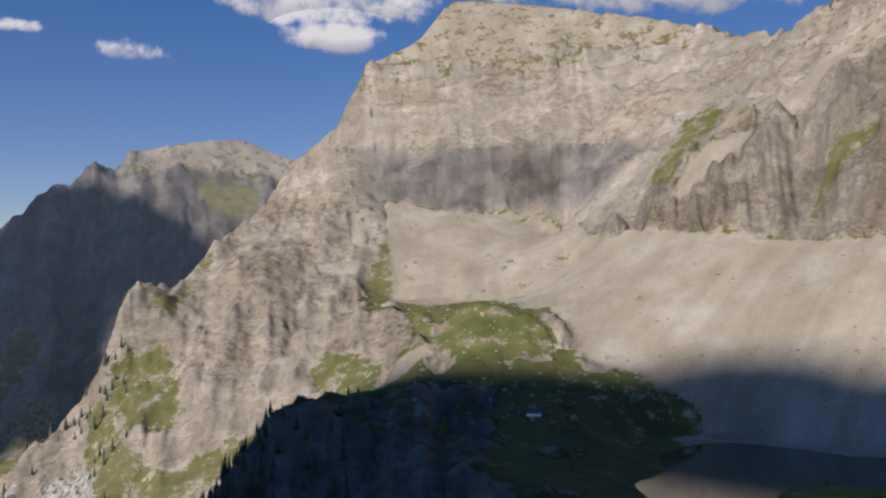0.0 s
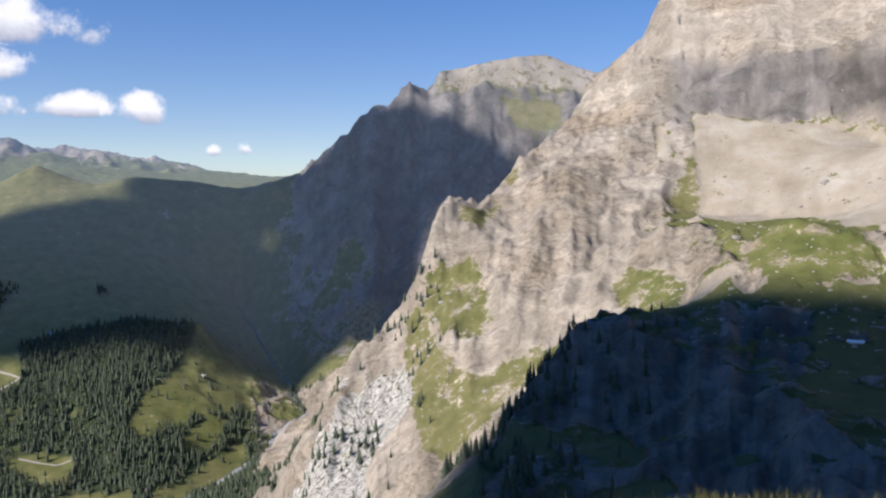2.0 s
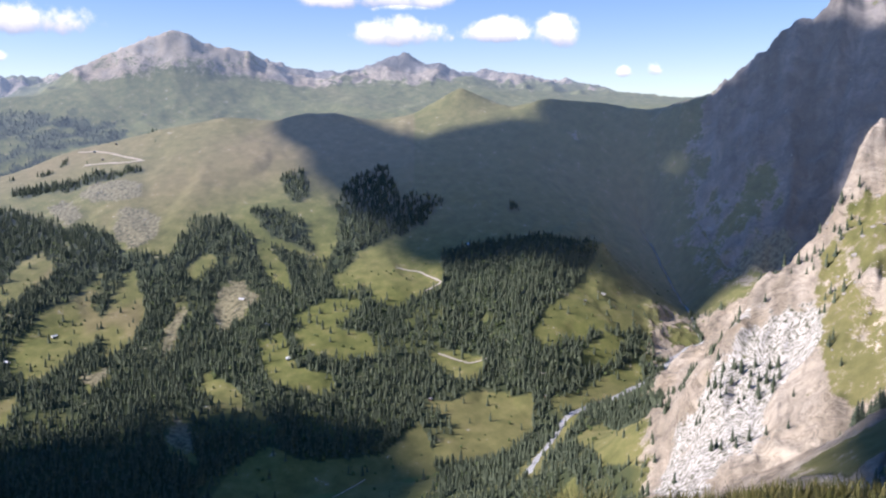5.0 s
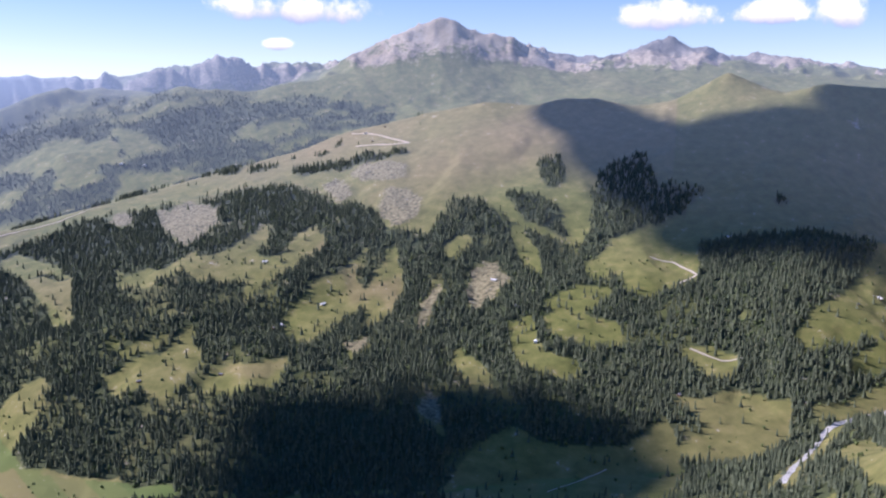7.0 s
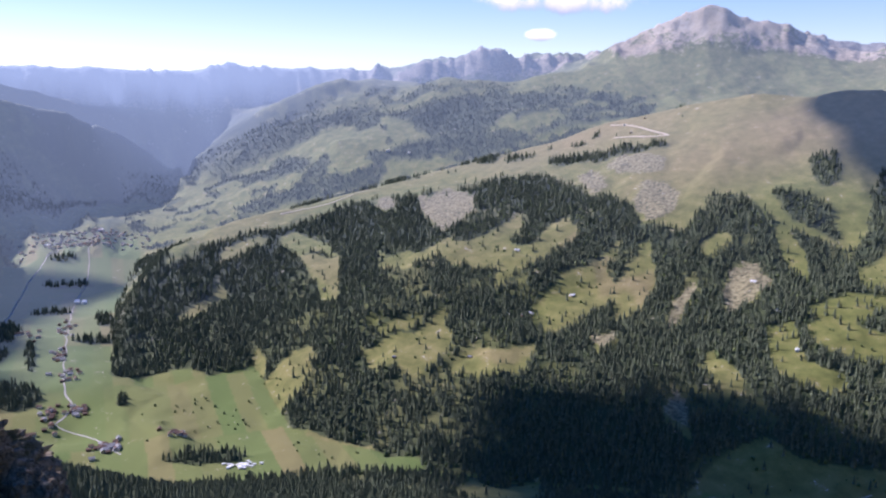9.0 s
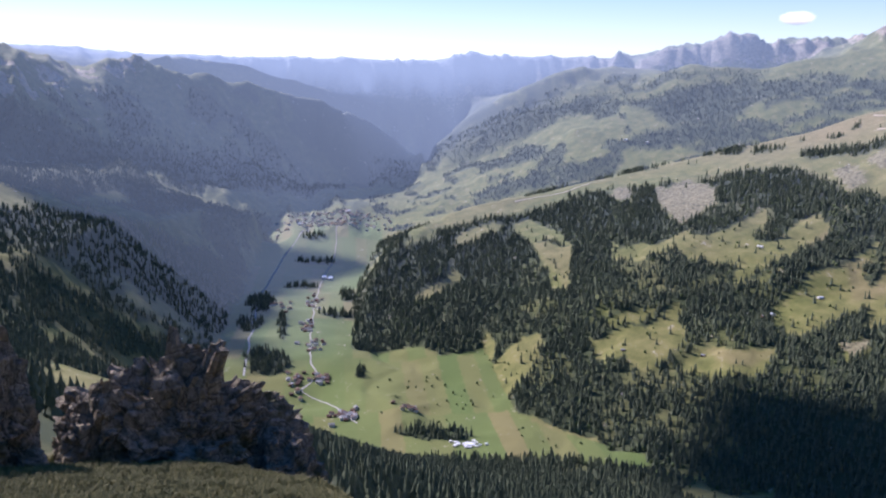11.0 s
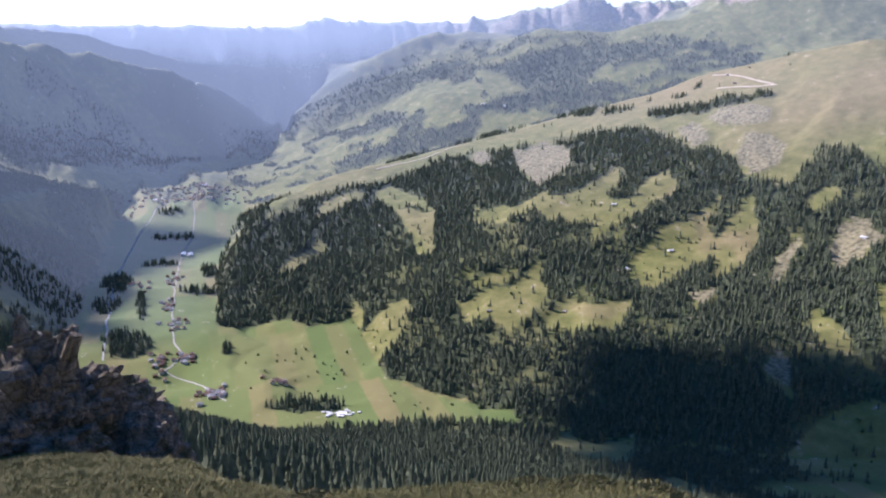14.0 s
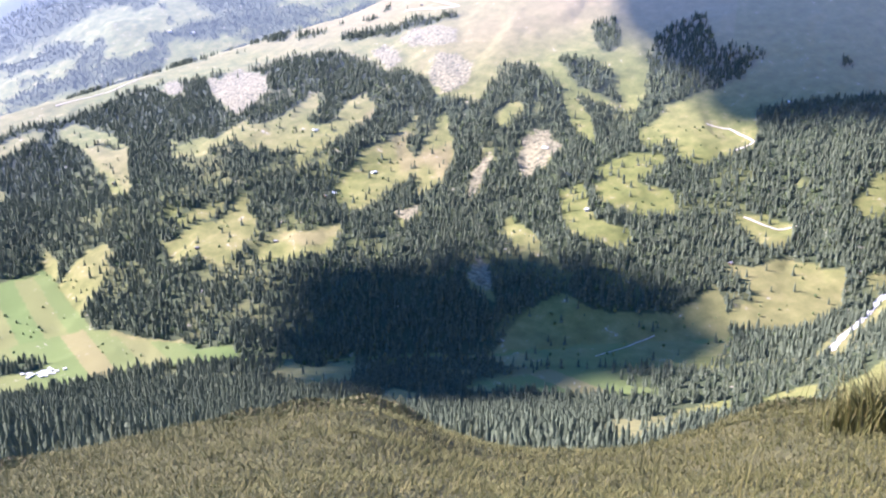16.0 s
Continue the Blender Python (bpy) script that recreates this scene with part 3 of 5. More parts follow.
# scree fans and chutes below the cliffs
FANS = [
    plot((3.8, 1764), (0.0, 1740), (-4.0, 1745), (-7.3, 1690), (-9.0, 1480), (-11.6, 1308), (-7.0, 1110), (-3.1, 1378), (1.2, 1325), (3.4, 1382)),
    plot((3.8, 1764), (2.3, 1731), (0.5, 1620), (-1.0, 1510), (-1.7, 1400), (1.2, 1325), (3.4, 1382), (3.5, 1583)),
    plot((6.2, 1751), (5.2, 1708), (4.7, 1607), (5.7, 1580)),
    plot((-1.6, 1693), (-4.2, 1745), (-7.0, 1705), (-7.3, 1463), (-6.3, 1398), (-4.1, 1381), (-1.6, 1447)),
    plot((-3.1, 1378), (-7.3, 1396), (-11.6, 1308), (-11.6, 1279), (-7.0, 1105), (-4.8, 1092)),
    plot((-13.9, 1350), (-18.0, 1455), (-19.4, 1360), (-17.9, 1376), (-14.6, 1329)),
    plot((-19.9, 1454), (-23.4, 1606), (-26.3, 1569), (-26.3, 1542), (-23.7, 1514), (-21.2, 1399)),
    plot((18.0, 1051), (15.9, 1069), (11.9, 1053), (11.2, 1047), (14.4, 1018), (17.3, 996), (19.4, 988)),
    plot((4.3, 952), (3.1, 1031), (0.6, 1035), (0.7, 1013), (2.8, 973)),
    plot((21.6, 1299), (20.2, 1247), (20.2, 1225), (21.2, 1233)),
]
# what the ground is made of: bare rock, scree, pale torn earth, wood floor, dry grass
big = fbm(XX / 160, YY / 160, 4, 3)
small = fbm(XX / 37, YY / 37, 4, 6)
tiny = fbm(XX / 14, YY / 14, 3, 8)
# rows of trees that run slantwise down the slope into the pastures
FINGERS = 120 * fbm((AA / 1.3 + RR / 80) * 0.75, (RR / 80 - AA / 1.3) * 0.16, 3, 4) * between(AA, 56, 84, 3) * between(RR, 1800, 2650, 80)
rocky_side = between(AA, -60, 31, 1.0) * step(RR, 380, 520) * (1 - step(RR, 2250, 2350))
lawns = softened(inside(ROCK_LAWNS, 1.6), 3)
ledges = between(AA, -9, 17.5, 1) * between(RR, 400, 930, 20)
ROCK = rocky_side * step(STEEP + 0.25 * big + 0.3 * small + 0.2 * tiny + 0.3 * ledges + 0.3 * between(AA, 5, 30, 1) * between(RR, 1050, 2100, 40), 0.22, 0.5) * (1 - (0.7 + 0.25 * ledges) * lawns * (1 - 0.5 * ledges * (small > 0.15)))
cap = between(AA, -19, 6, 1) * step(RR + 70 * small + 50 * big + 30 * tiny, 1955, 2005)
ROCK *= 1 - 0.9 * cap
shaded_face = between(AA + 6 * big + 3.5 * small - 0.006 * (RR - 2700), 8, 27.5, 3.5) * between(RR, 2350, 3300, 60)
ROCK = np.maximum(ROCK, shaded_face * step(STEEP + 0.25 * big + 0.2 * small, 0.2, 0.5) * (1 - 0.9 * lawns))
ROCK = np.maximum(ROCK, step(RR, 4700, 4790) * step(STEEP + 0.3 * big, 0.35, 0.7))
ROCK = np.maximum(ROCK, between(AA, 30, 68, 1) * step(RR, 4300, 4420) * step(EL + 0.8 * big + 0.5 * small, 1.5, 2.3))
ROCK = np.maximum(ROCK, between(AA, 98, 124, 2) * between(RR, 3500, 4300, 80) * step(big + 0.6 * small + EL * 0.18, 0.1, 0.5))
scree_top = np.interp(AA, [-34, -26, -20, -16, -11.5, -8], [1050, 1165, 1215, 1245, 1320, 1430])
scree_side = np.interp(RR, [880, 930, 1000, 1100, 1300, 1450], [-15, -11.5, -8.8, -7.2, -7.6, -9])
east_scree = (1 - step(AA + 0.8 * big + 0.5 * small - scree_side, -0.7, 0.7)) * step(RR, 850, 880) * (1 - step(RR + 14 * small + 10 * big - scree_top, -12, 12))
fan = softened(inside(FANS, 1.2), 2)
SCREE = np.maximum(east_scree, 0.9 * fan) * (1 - lawns)
ROCK *= 1 - SCREE
SCREE = np.maximum(SCREE, 0.66 * cap)
brown_top = between(AA + small, 9, 19.5, 1.0) * step(RR, 2850, 2920) * step(EL + 0.7 * big + 0.4 * small, 6.0, 7.0)
SCREE = np.maximum(SCREE, 0.66 * brown_top)
ROCK *= 1 - 0.85 * brown_top
SHALE_AND_SHADE = between(EL + 0.9 * big + 0.6 * small, 4.6, 8.2, 0.7) * between(AA, -13, 5, 1.5) * between(RR, 1650, 1930, 20)
SHALE_AND_SHADE = np.maximum(SHALE_AND_SHADE, between(AA + big, -60, -9, 1) * between(RR, 1180, 1420, 20) * 0.3)
# terrace ledges and the shaded mountain face: their shade painted as dark rock
SHALE_AND_SHADE = np.maximum(SHALE_AND_SHADE, np.maximum(ledges, 0.95 * shaded_face))
SHALE_AND_SHADE = np.maximum(SHALE_AND_SHADE, between(AA, 42, 53.5, 0.6) * step(RR, 4560, 4640))
PALE = softened(np.maximum(inside(SCARS, 1.6), spots([(24.5, 2468, 1.9, 50)], 0.4, 1.3)), 4)
WHITE = spots([(25.4, 1110, 3.2, 100), (28.2, 1045, 2.2, 100), (22.6, 1150, 1.6, 60)], 0.5, 1.5)
brown_peak = between(AA, 54, 67, 1.5) * between(RR, 4300, 4600, 30) * step(EL + 0.6 * big + 0.5 * small, 2.4, 3.4)
SCREE = np.maximum(SCREE, 0.85 * brown_peak)
ROCK *= 1 - 0.7 * brown_peak
GULLY = fbm(AA * 0.5 + 0.25 * big, np.log(RR) * 3.5, 5, 1, True)
CRAG = fbm(XX / 62, YY / 62, 3, 4, True)
face = ROCK * step(RR, 350, 600) * (1 - 0.6 * step(RR, 3400, 4300))
ribs = 1 + 1.8 * between(AA, -60, -9, 1) * between(RR, 1220, 1440, 20) + 0.15 * between(AA, 7, 31, 1) * (RR < 2200)
ribs *= 1 - 0.55 * between(AA, 7, 31, 1) * (RR < 2200)
ribs *= 1 - 0.8 * between(AA, -20, 8, 1) * between(RR, 1500, 2200, 30)
bumps = face * ribs * RR * 0.014 * (GULLY - 0.3)
bumps += face * RR * 0.009 * (CRAG - 0.3) + ledges * ROCK * 9 * (fbm(XX / 45, YY / 45, 3, 9, True) - 0.3)
spur = between(AA, 7, 31, 1.5) * between(RR, 1000, 2100, 40)
slant = np.log(RR)
bumps += spur * 30 * (fbm(AA * 0.2 + slant * 2.6, slant * 3.0 - AA * 0.05, 5, 2, True) - 0.4) * step(RR, 1020, 1120)
bumps += spur * 8 * (fbm(AA * 0.3 - slant * 3.4, slant * 4.0, 4, 10, True) - 0.4) * step(RR, 1020, 1120)
bumps += spur * 9 * (fbm(XX / 85, YY / 85, 4, 5, True) - 0.3)
layer = (BASE + 7.0 * AA + 30 * big) / 62
wall = between(AA, -60, 8, 1) * between(RR, 1600, 2000, 30) * ROCK
bumps += wall * 19 * (layer - np.floor(layer) - 0.5)
layer2 = (BASE - 5.0 * AA + 24 * big) / 27
bumps += wall * 3 * (layer2 - np.floor(layer2) - 0.5)
bumps += PALE * 5 * (fbm(XX / 75, YY / 75, 2, 4, True) - 0.3)
bumps += SCREE * 1.2 * fbm(AA * 1.2, np.log(RR) * 6, 4, 3)
bumps += (1 - FLOOR) * (1 - ROCK) * np.clip(RR * 0.003, 0.0, 7) * fbm(XX / 190, YY / 190, 5, 2) * step(RR, 60, 300)
bumps += between(AA, 30, 97, 4) * between(RR, 1500, 3100, 200) * 22 * fbm(AA * 0.22 + 0.8 * big, np.log(RR) * 5.0, 3, 7)
bumps += between(AA, 97, 130, 4) * between(RR, 1300, 4000, 200) * 45 * fbm(XX / 420, YY / 420, 4, 7)
bumps += between(AA, 25, 110, 4) * between(RR, 3600, 4850, 150) * 26 * fbm(XX / 330, YY / 330, 5, 8, True) * (1 - FLOOR) * step(STEEP, 0.1, 0.3)
bumps += between(RR, 4760, 4960, 25) * (16 + 34 * between(AA, 66, 82, 2)) * (fbm(AA * 0.75, AA * 0.0 + np.log(RR) * 40, 5, 5, True) - 0.25) * between(AA, 25, 130, 3)
bumps += between(RR, 4420, 4760, 40) * 30 * (fbm(AA * 0.6, np.log(RR) * 30, 4, 6, True) - 0.25) * between(AA, 30, 70, 3)
bumps += between(AA, 96, 126, 2) * between(RR, 3300, 4520, 90) * 36 * (fbm(AA * 0.45 + 0.2 * big, np.log(RR) * 6, 4, 3, True) - 0.4)
near = 1 - step(RR, 12, 60)
bumps += near * step(RR, 2, 5) * (0.09 * fbm(XX / 1.6, YY / 1.6, 3, 5) + 0.012 * fbm(XX / 0.25, YY / 0.25, 3, 8))
lake = between(AA, -60, -9, 0.3) * between(RR, 430, 960, 8)
bumps *= 1 - lake
ZZ = EYE + BASE + bumps
print("relief", ZZ.min(), ZZ.max())


def ground_at(x, y):
    """Height of the finished ground."""
    a = np.degrees(np.arctan2(-x, y))
    a = np.where(a < -32, a + 360, a)
    r = np.hypot(x, y)
    i = np.clip(np.searchsorted(BEAR, a) - 1, 0, len(BEAR) - 2)
    j = np.clip(np.searchsorted(RING, r) - 1, 0, len(RING) - 2)
    fu, fv = np.clip((a - BEAR[i]) / (BEAR[i + 1] - BEAR[i]), 0, 1), np.clip((r - RING[j]) / (RING[j + 1] - RING[j]), 0, 1)
    return (ZZ[i, j] * (1 - fu) + ZZ[i + 1, j] * fu) * (1 - fv) + (ZZ[i, j + 1] * (1 - fu) + ZZ[i + 1, j + 1] * fu) * fv


def grid_at(grid, x, y):
    a = np.degrees(np.arctan2(-x, y))
    a = np.where(a < -32, a + 360, a)
    i = np.clip(np.searchsorted(BEAR, a) - 1, 0, len(BEAR) - 1)
    j = np.clip(np.searchsorted(RING, np.hypot(x, y)) - 1, 0, len(RING) - 1)
    return grid[i, j]


# where the woods stand
patch = fbm(XX / 230, YY / 230, 4, 9) + 0.5 * fbm(XX / 55, YY / 55, 3, 10)
meadow = inside(MEADOWS)
below = np.maximum(np.maximum(inside(MEADOWS, 1.0, 14), inside(MEADOWS, 1.0, 25)), meadow)
below = np.maximum(below, np.maximum(inside(SCARS, 1.6, 12), inside(SCARS, 1.6, 26)))
timber_line = np.array([(26.5, -11.3), (28.6, -12), (32.3, -11.6), (34.4, -10.4), (35.8, -8.2), (42.4, -8.4), (44.1, -9.6), (47.4, -12), (49.9, -10), (51.0, -10.2), (52.3, -8.8), (56.1, -7.8), (58.0, -6.4), (59.8, -6.4),
                        (61.2, -8.2), (63.3, -8.0), (66.2, -6.2), (69.7, -5.6), (74.3, -5.9), (77.6, -6.4), (80.9, -6.9), (84.4, -7.8), (88.0, -8.9), (90.5, -9.2), (93.0, -10.6), (95.3, -12.3), (96.4, -14)])
treeline = np.interp(AA, timber_line[:, 0], timber_line[:, 1])
thin = 1 - 0.45 * step(fbm(XX / 90, YY / 90, 4, 9), 0.2, 0.36) * (1 - step(AA, 85, 88))
WOOD_AND_SHADE = between(AA, 26, 97, 0.5) * between(RR, 1300, 3300, 20) * step(treeline + 0.5 * patch - EL, -0.1, 0.35) * thin
WOOD_AND_SHADE = np.maximum(WOOD_AND_SHADE, softened(inside(CLUMPS, 1.5)))
WOOD_AND_SHADE *= 1 - 0.972 * below
WOOD_AND_SHADE = np.maximum(WOOD_AND_SHADE, between(AA, 31, 135, 2) * between(RR, 240, 1300, 20) * step(patch, -0.75, -0.5) * (1 - spots([(112, 760, 4, 130)], 0.4, 0.8)) * (1 - 0.97 * below))
farther = softened(inside(FAR_WOODS, 2.2), 2) * (0.6 + 0.4 * step(patch, -0.55, -0.3)) * (1 - softened(inside(FAR_MEADOWS, 2.0), 2))
rows = fbm(AA * 0.5 + np.log(RR) * 7, np.log(RR) * 36, 4, 8) + 0.5 * fbm(XX / 70, YY / 70, 3, 2)
farther = np.maximum(farther, between(AA, 62, 96, 1) * between(RR, 3150, 4700, 60) * step(rows, 0.12, 0.3) * (1 - step(EL, -0.6, 0.4)) * 0.85)
farther = np.maximum(farther, between(AA, 93, 126, 1) * between(RR, 1300, 4350, 60) * step(patch, 0.02, 0.2) * (1 - step(EL + 0.6 * big, -1.8, -0.4)) * 0.8 * (1 - inside(FAR_MEADOWS, 2.0)))
farther = np.maximum(farther, between(AA, 84, 112, 2) * between(RR, 4380, 4720, 30) * step(patch, -0.35, -0.05) * (1 - step(EL + 0.6 * big, -1.6, 0.2)))
WOOD_AND_SHADE = np.maximum(WOOD_AND_SHADE, farther)
WOOD_AND_SHADE *= (1 - step(FLOOR, 0.3, 0.6)) * (1 - ROCK) * (1 - 0.93 * PALE)
WOOD_AND_SHADE = np.maximum(WOOD_AND_SHADE, spots([(102.7, 1980, 1.3, 70), (102.9, 2520, 0.8, 120), (103.6, 2300, 0.7, 60), (91.5, 1545, 2.2, 30), (97.4, 2560, 0.5, 60), (99.5, 3300, 0.8, 25), (104.6, 2900, 0.8, 90), (101.6, 2260, 0.22, 130), (100.4, 2720, 0.9, 22), (97.9, 2360, 1.0, 26), (99.2, 3050, 1.2, 24), (96.4, 2080, 0.8, 22)], 0.4, 1.2))
# the terrace's shade, painted into the ground through the dark wood-floor colour
WOOD_AND_SHADE = np.maximum(WOOD_AND_SHADE, 0.62 * between(AA, -14, 17.5, 1) * between(RR, 420, 955, 15))
LONE = between(AA, 19.5, 31, 1) * between(RR, 1000, 1330, 30) * step(fbm(XX / 50, YY / 50, 3, 2), -0.1, 0.2) * 0.6
LONE = np.maximum(LONE, between(AA, 5, 19, 1) * between(RR, 430, 940, 30) * step(fbm(XX / 60, YY / 60, 3, 5), -0.15, 0.15) * (0.2 + 0.7 * step(AA, 9, 13)))
DRY = 0.18 + 0.5 * fbm(XX / 300, YY / 300, 3, 11) + 0.6 * step(EL, -7, -2) * (AA > 46) * (RR < 3500) - 0.3 * step(FLOOR, 0.2, 0.8)
DRY = DRY + 0.35 * lawns * between(AA, 7, 24, 1) * (RR > 950) + 0.55 * softened(inside(BROWNED, 1.5), 2)
DRY = np.clip(np.maximum(DRY - 0.35 * step(RR, 3400, 3700), 1 - step(RR, 20, 50)), 0, 1)
fall = AA + 27 * np.log(RR / 1100) * step(-AA, 6, 10)
STREAK = np.clip(0.5 + 0.75 * fbm(fall * 0.9 + 0.5 * big + 0.2 * small, np.log(RR) * 7, 5, 9), 0, 1)
DRY = np.maximum(DRY, np.maximum(np.maximum(cap, brown_top) * 0.95, 0.12 * between(AA, -12, 17.5, 1) * between(RR, 400, 1000, 30)))
SLAB = between(AA, -34, 8, 1) * between(RR, 1440, 2300, 30)
SLAB = np.maximum(SLAB, 0.5 * spur)
SOD = 1 - step(RR, 20, 60)
along, across = (XX * 0.99 + YY * 0.12), (YY * 0.99 - XX * 0.12)
STRIP = TABLES[3][np.floor(along / 330).astype(int) & 255, np.floor(across / 42 + 0.4 * np.floor(along / 330)).astype(int) & 255]


# ---- materials ----
def material(name, rough=0.9):
    m = bpy.data.materials.new(name)
    m.use_nodes = True
    n, l = m.node_tree.nodes, m.node_tree.links
    b = n["Principled BSDF"]
    b.inputs["Roughness"].default_value = rough
    b.inputs["Specular IOR Level"].default_value = 0.2
    return m, n, l, b


def noise_node(n, l, scale, detail=6, rough=0.6, vector=None, stretch=None):
    t = n.new("ShaderNodeTexNoise")
    t.inputs["Scale"].default_value, t.inputs["Detail"].default_value, t.inputs["Roughness"].default_value = scale, detail, rough
    if vector is None:
        vector = n.new("ShaderNodeNewGeometry").outputs["Position"]
    if stretch:
        s = n.new("ShaderNodeVectorMath")
        s.operation = "MULTIPLY"
        s.inputs[1].default_value = stretch
        l.new(vector, s.inputs[0])
        vector = s.outputs[0]
    l.new(vector, t.inputs["Vector"])
    return t.outputs["Fac"]


def ramp(n, l, fac, stops):
    r = n.new("ShaderNodeValToRGB")
    e = r.color_ramp.elements
    while len(e) < len(stops):
        e.new(0.5)
    for k, (p, c) in zip(e, stops):
        k.position, k.color = p, (*c, 1)
    l.new(fac, r.inputs[0])
    return r.outputs[0]


def blend(n, l, fac, a, b, kind="MIX"):
    m = n.new("ShaderNodeMix")
    m.data_type, m.blend_type = "RGBA", kind
    for sock, v in ((m.inputs[0], fac), (m.inputs[6], a), (m.inputs[7], b)):
        if isinstance(v, (int, float)):
            sock.default_value = v
        elif isinstance(v, tuple):
            sock.default_value = (*v, 1)
        else:
            l.new(v, sock)
    return m.outputs[2]


def calc(n, l, op, a, b=None, clamp=False):
    m = n.new("ShaderNodeMath")
    m.operation, m.use_clamp = op, clamp
    for sock, v in zip(m.inputs, (a, b)):
        if v is None:
            continue
        if isinstance(v, (int, float)):
            sock.default_value = v
        else:
            l.new(v, sock)
    return m.outputs[0]


def bump(n, l, height, strength, distance, bsdf):
    b = n.new("ShaderNodeBump")
    b.inputs["Strength"].default_value, b.inputs["Distance"].default_value = strength, distance
    l.new(height, b.inputs["Height"])
    l.new(b.outputs[0], bsdf.inputs["Normal"])


def attr(n, name):
    a = n.new("ShaderNodeAttribute")
    a.attribute_name = name
    return a.outputs["Fac"]


def ground_material(name, far=False):
    m, n, l, b = material(name, 0.95)
    pos = n.new("ShaderNodeNewGeometry").outputs["Position"]
    fine = noise_node(n, l, 0.35, 8, 0.65, pos)
    mid = noise_node(n, l, 0.03, 8, 0.62, pos)
    wide = noise_node(n, l, 0.006, 5, 0.55, pos)
    tuft = noise_node(n, l, 3.0, 6, 0.7, pos)
    grass = ramp(n, l, mid, [(0.3, (0.085, 0.098, 0.026)), (0.5, (0.135, 0.143, 0.040)), (0.7, (0.195, 0.18, 0.062))])
    dry = ramp(n, l, mid, [(0.3, (0.165, 0.14, 0.062)), (0.7, (0.25, 0.20, 0.10))])
    c = blend(n, l, attr(n, "dry"), grass, dry)
    field = ramp(n, l, attr(n, "strip"), [(0.0, (0.098, 0.138, 0.038)), (0.5, (0.118, 0.146, 0.044)), (0.78, (0.142, 0.150, 0.050)), (0.97, (0.172, 0.155, 0.062))])
    c = blend(n, l, attr(n, "field"), c, field)
    c = blend(n, l, attr(n, "sod"), c, ramp(n, l, tuft, [(0.3, (0.055, 0.055, 0.02)), (0.5, (0.085, 0.08, 0.03)), (0.7, (0.12, 0.105, 0.048))]))
    # wood floor; the same dark colour paints shade onto the terrace
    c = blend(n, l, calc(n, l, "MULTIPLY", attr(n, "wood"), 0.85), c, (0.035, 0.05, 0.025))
    c = blend(n, l, 0.35, c, ramp(n, l, tuft, [(0.3, (0.25, 0.25, 0.25)), (0.7, (0.75, 0.75, 0.75))]), "OVERLAY")
    edge = calc(n, l, "MULTIPLY", calc(n, l, "SUBTRACT", fine, 0.5), 1.0)
    edge2 = calc(n, l, "MULTIPLY", calc(n, l, "SUBTRACT", mid, 0.5), 1.9)
    edge3 = calc(n, l, "MULTIPLY", calc(n, l, "SUBTRACT", noise_node(n, l, 0.1, 6, 0.6, pos), 0.5), 1.3)
    rag = calc(n, l, "ADD", calc(n, l, "ADD", edge, edge3), edge2)

    def mask(name):
        v = calc(n, l, "ADD", attr(n, name), rag)
        s = n.new("ShaderNodeMapRange")
        s.interpolation_type = "SMOOTHSTEP"
        s.inputs[1].default_value, s.inputs[2].default_value = 0.36, 0.64
        l.new(v, s.inputs[0])
        return s.outputs[0]
    scree = ramp(n, l, noise_node(n, l, 0.016, 8, 0.62, pos, (1, 1, 0.3)), [(0.25, (0.29, 0.24, 0.165)), (0.5, (0.37, 0.315, 0.23)), (0.75, (0.46, 0.41, 0.33))])
    scree = blend(n, l, 0.3, scree, ramp(n, l, fine, [(0.3, (0.3, 0.3, 0.3)), (0.7, (0.7, 0.7, 0.7))]), "OVERLAY")
    streak = ramp(n, l, attr(n, "streak"), [(0.25, (0.3, 0.29, 0.27)), (0.5, (0.5, 0.5, 0.5)), (0.75, (0.66, 0.66, 0.66))])
    scree = blend(n, l, 0.22, scree, streak, "OVERLAY")
    c = blend(n, l, mask("scree"), c, scree)
    warp = n.new("ShaderNodeVectorMath")
    warp.operation = "MULTIPLY_ADD"
    wob = n.new("ShaderNodeTexNoise")
    wob.inputs["Scale"].default_value, wob.inputs["Detail"].default_value = 0.012, 4
    l.new(pos, wob.inputs["Vector"])
    l.new(wob.outputs["Color"], warp.inputs[0])
    warp.inputs[1].default_value = (90, 90, 90)
    l.new(pos, warp.inputs[2])
    strata = noise_node(n, l, 0.012, 10, 0.7, warp.outputs[0], (0.5, 0.7, 2.6))
    cracks = noise_node(n, l, 0.06, 10, 0.72, warp.outputs[0], (1, 1, 0.6))
    stone = ramp(n, l, strata, [(0.3, (0.258, 0.217, 0.158)), (0.42, (0.371, 0.315, 0.233)), (0.55, (0.453, 0.389, 0.295)), (0.7, (0.546, 0.468, 0.352))])
    plain = attr(n, "slab")
    stone = blend(n, l, calc(n, l, "MULTIPLY", plain, 0.7), stone, ramp(n, l, strata, [(0.32, (0.247, 0.217, 0.172)), (0.44, (0.371, 0.325, 0.26)), (0.55, (0.433, 0.379, 0.304)), (0.68, (0.536, 0.473, 0.378))]))
    stone = blend(n, l, calc(n, l, "SUBTRACT", 0.5, calc(n, l, "MULTIPLY", plain, 0.3)), stone, ramp(n, l, cracks, [(0.36, (0.05, 0.05, 0.05)), (0.46, (0.42, 0.41, 0.4)), (0.58, (0.58, 0.56, 0.54)), (0.7, (0.8, 0.77, 0.73))]), "OVERLAY")
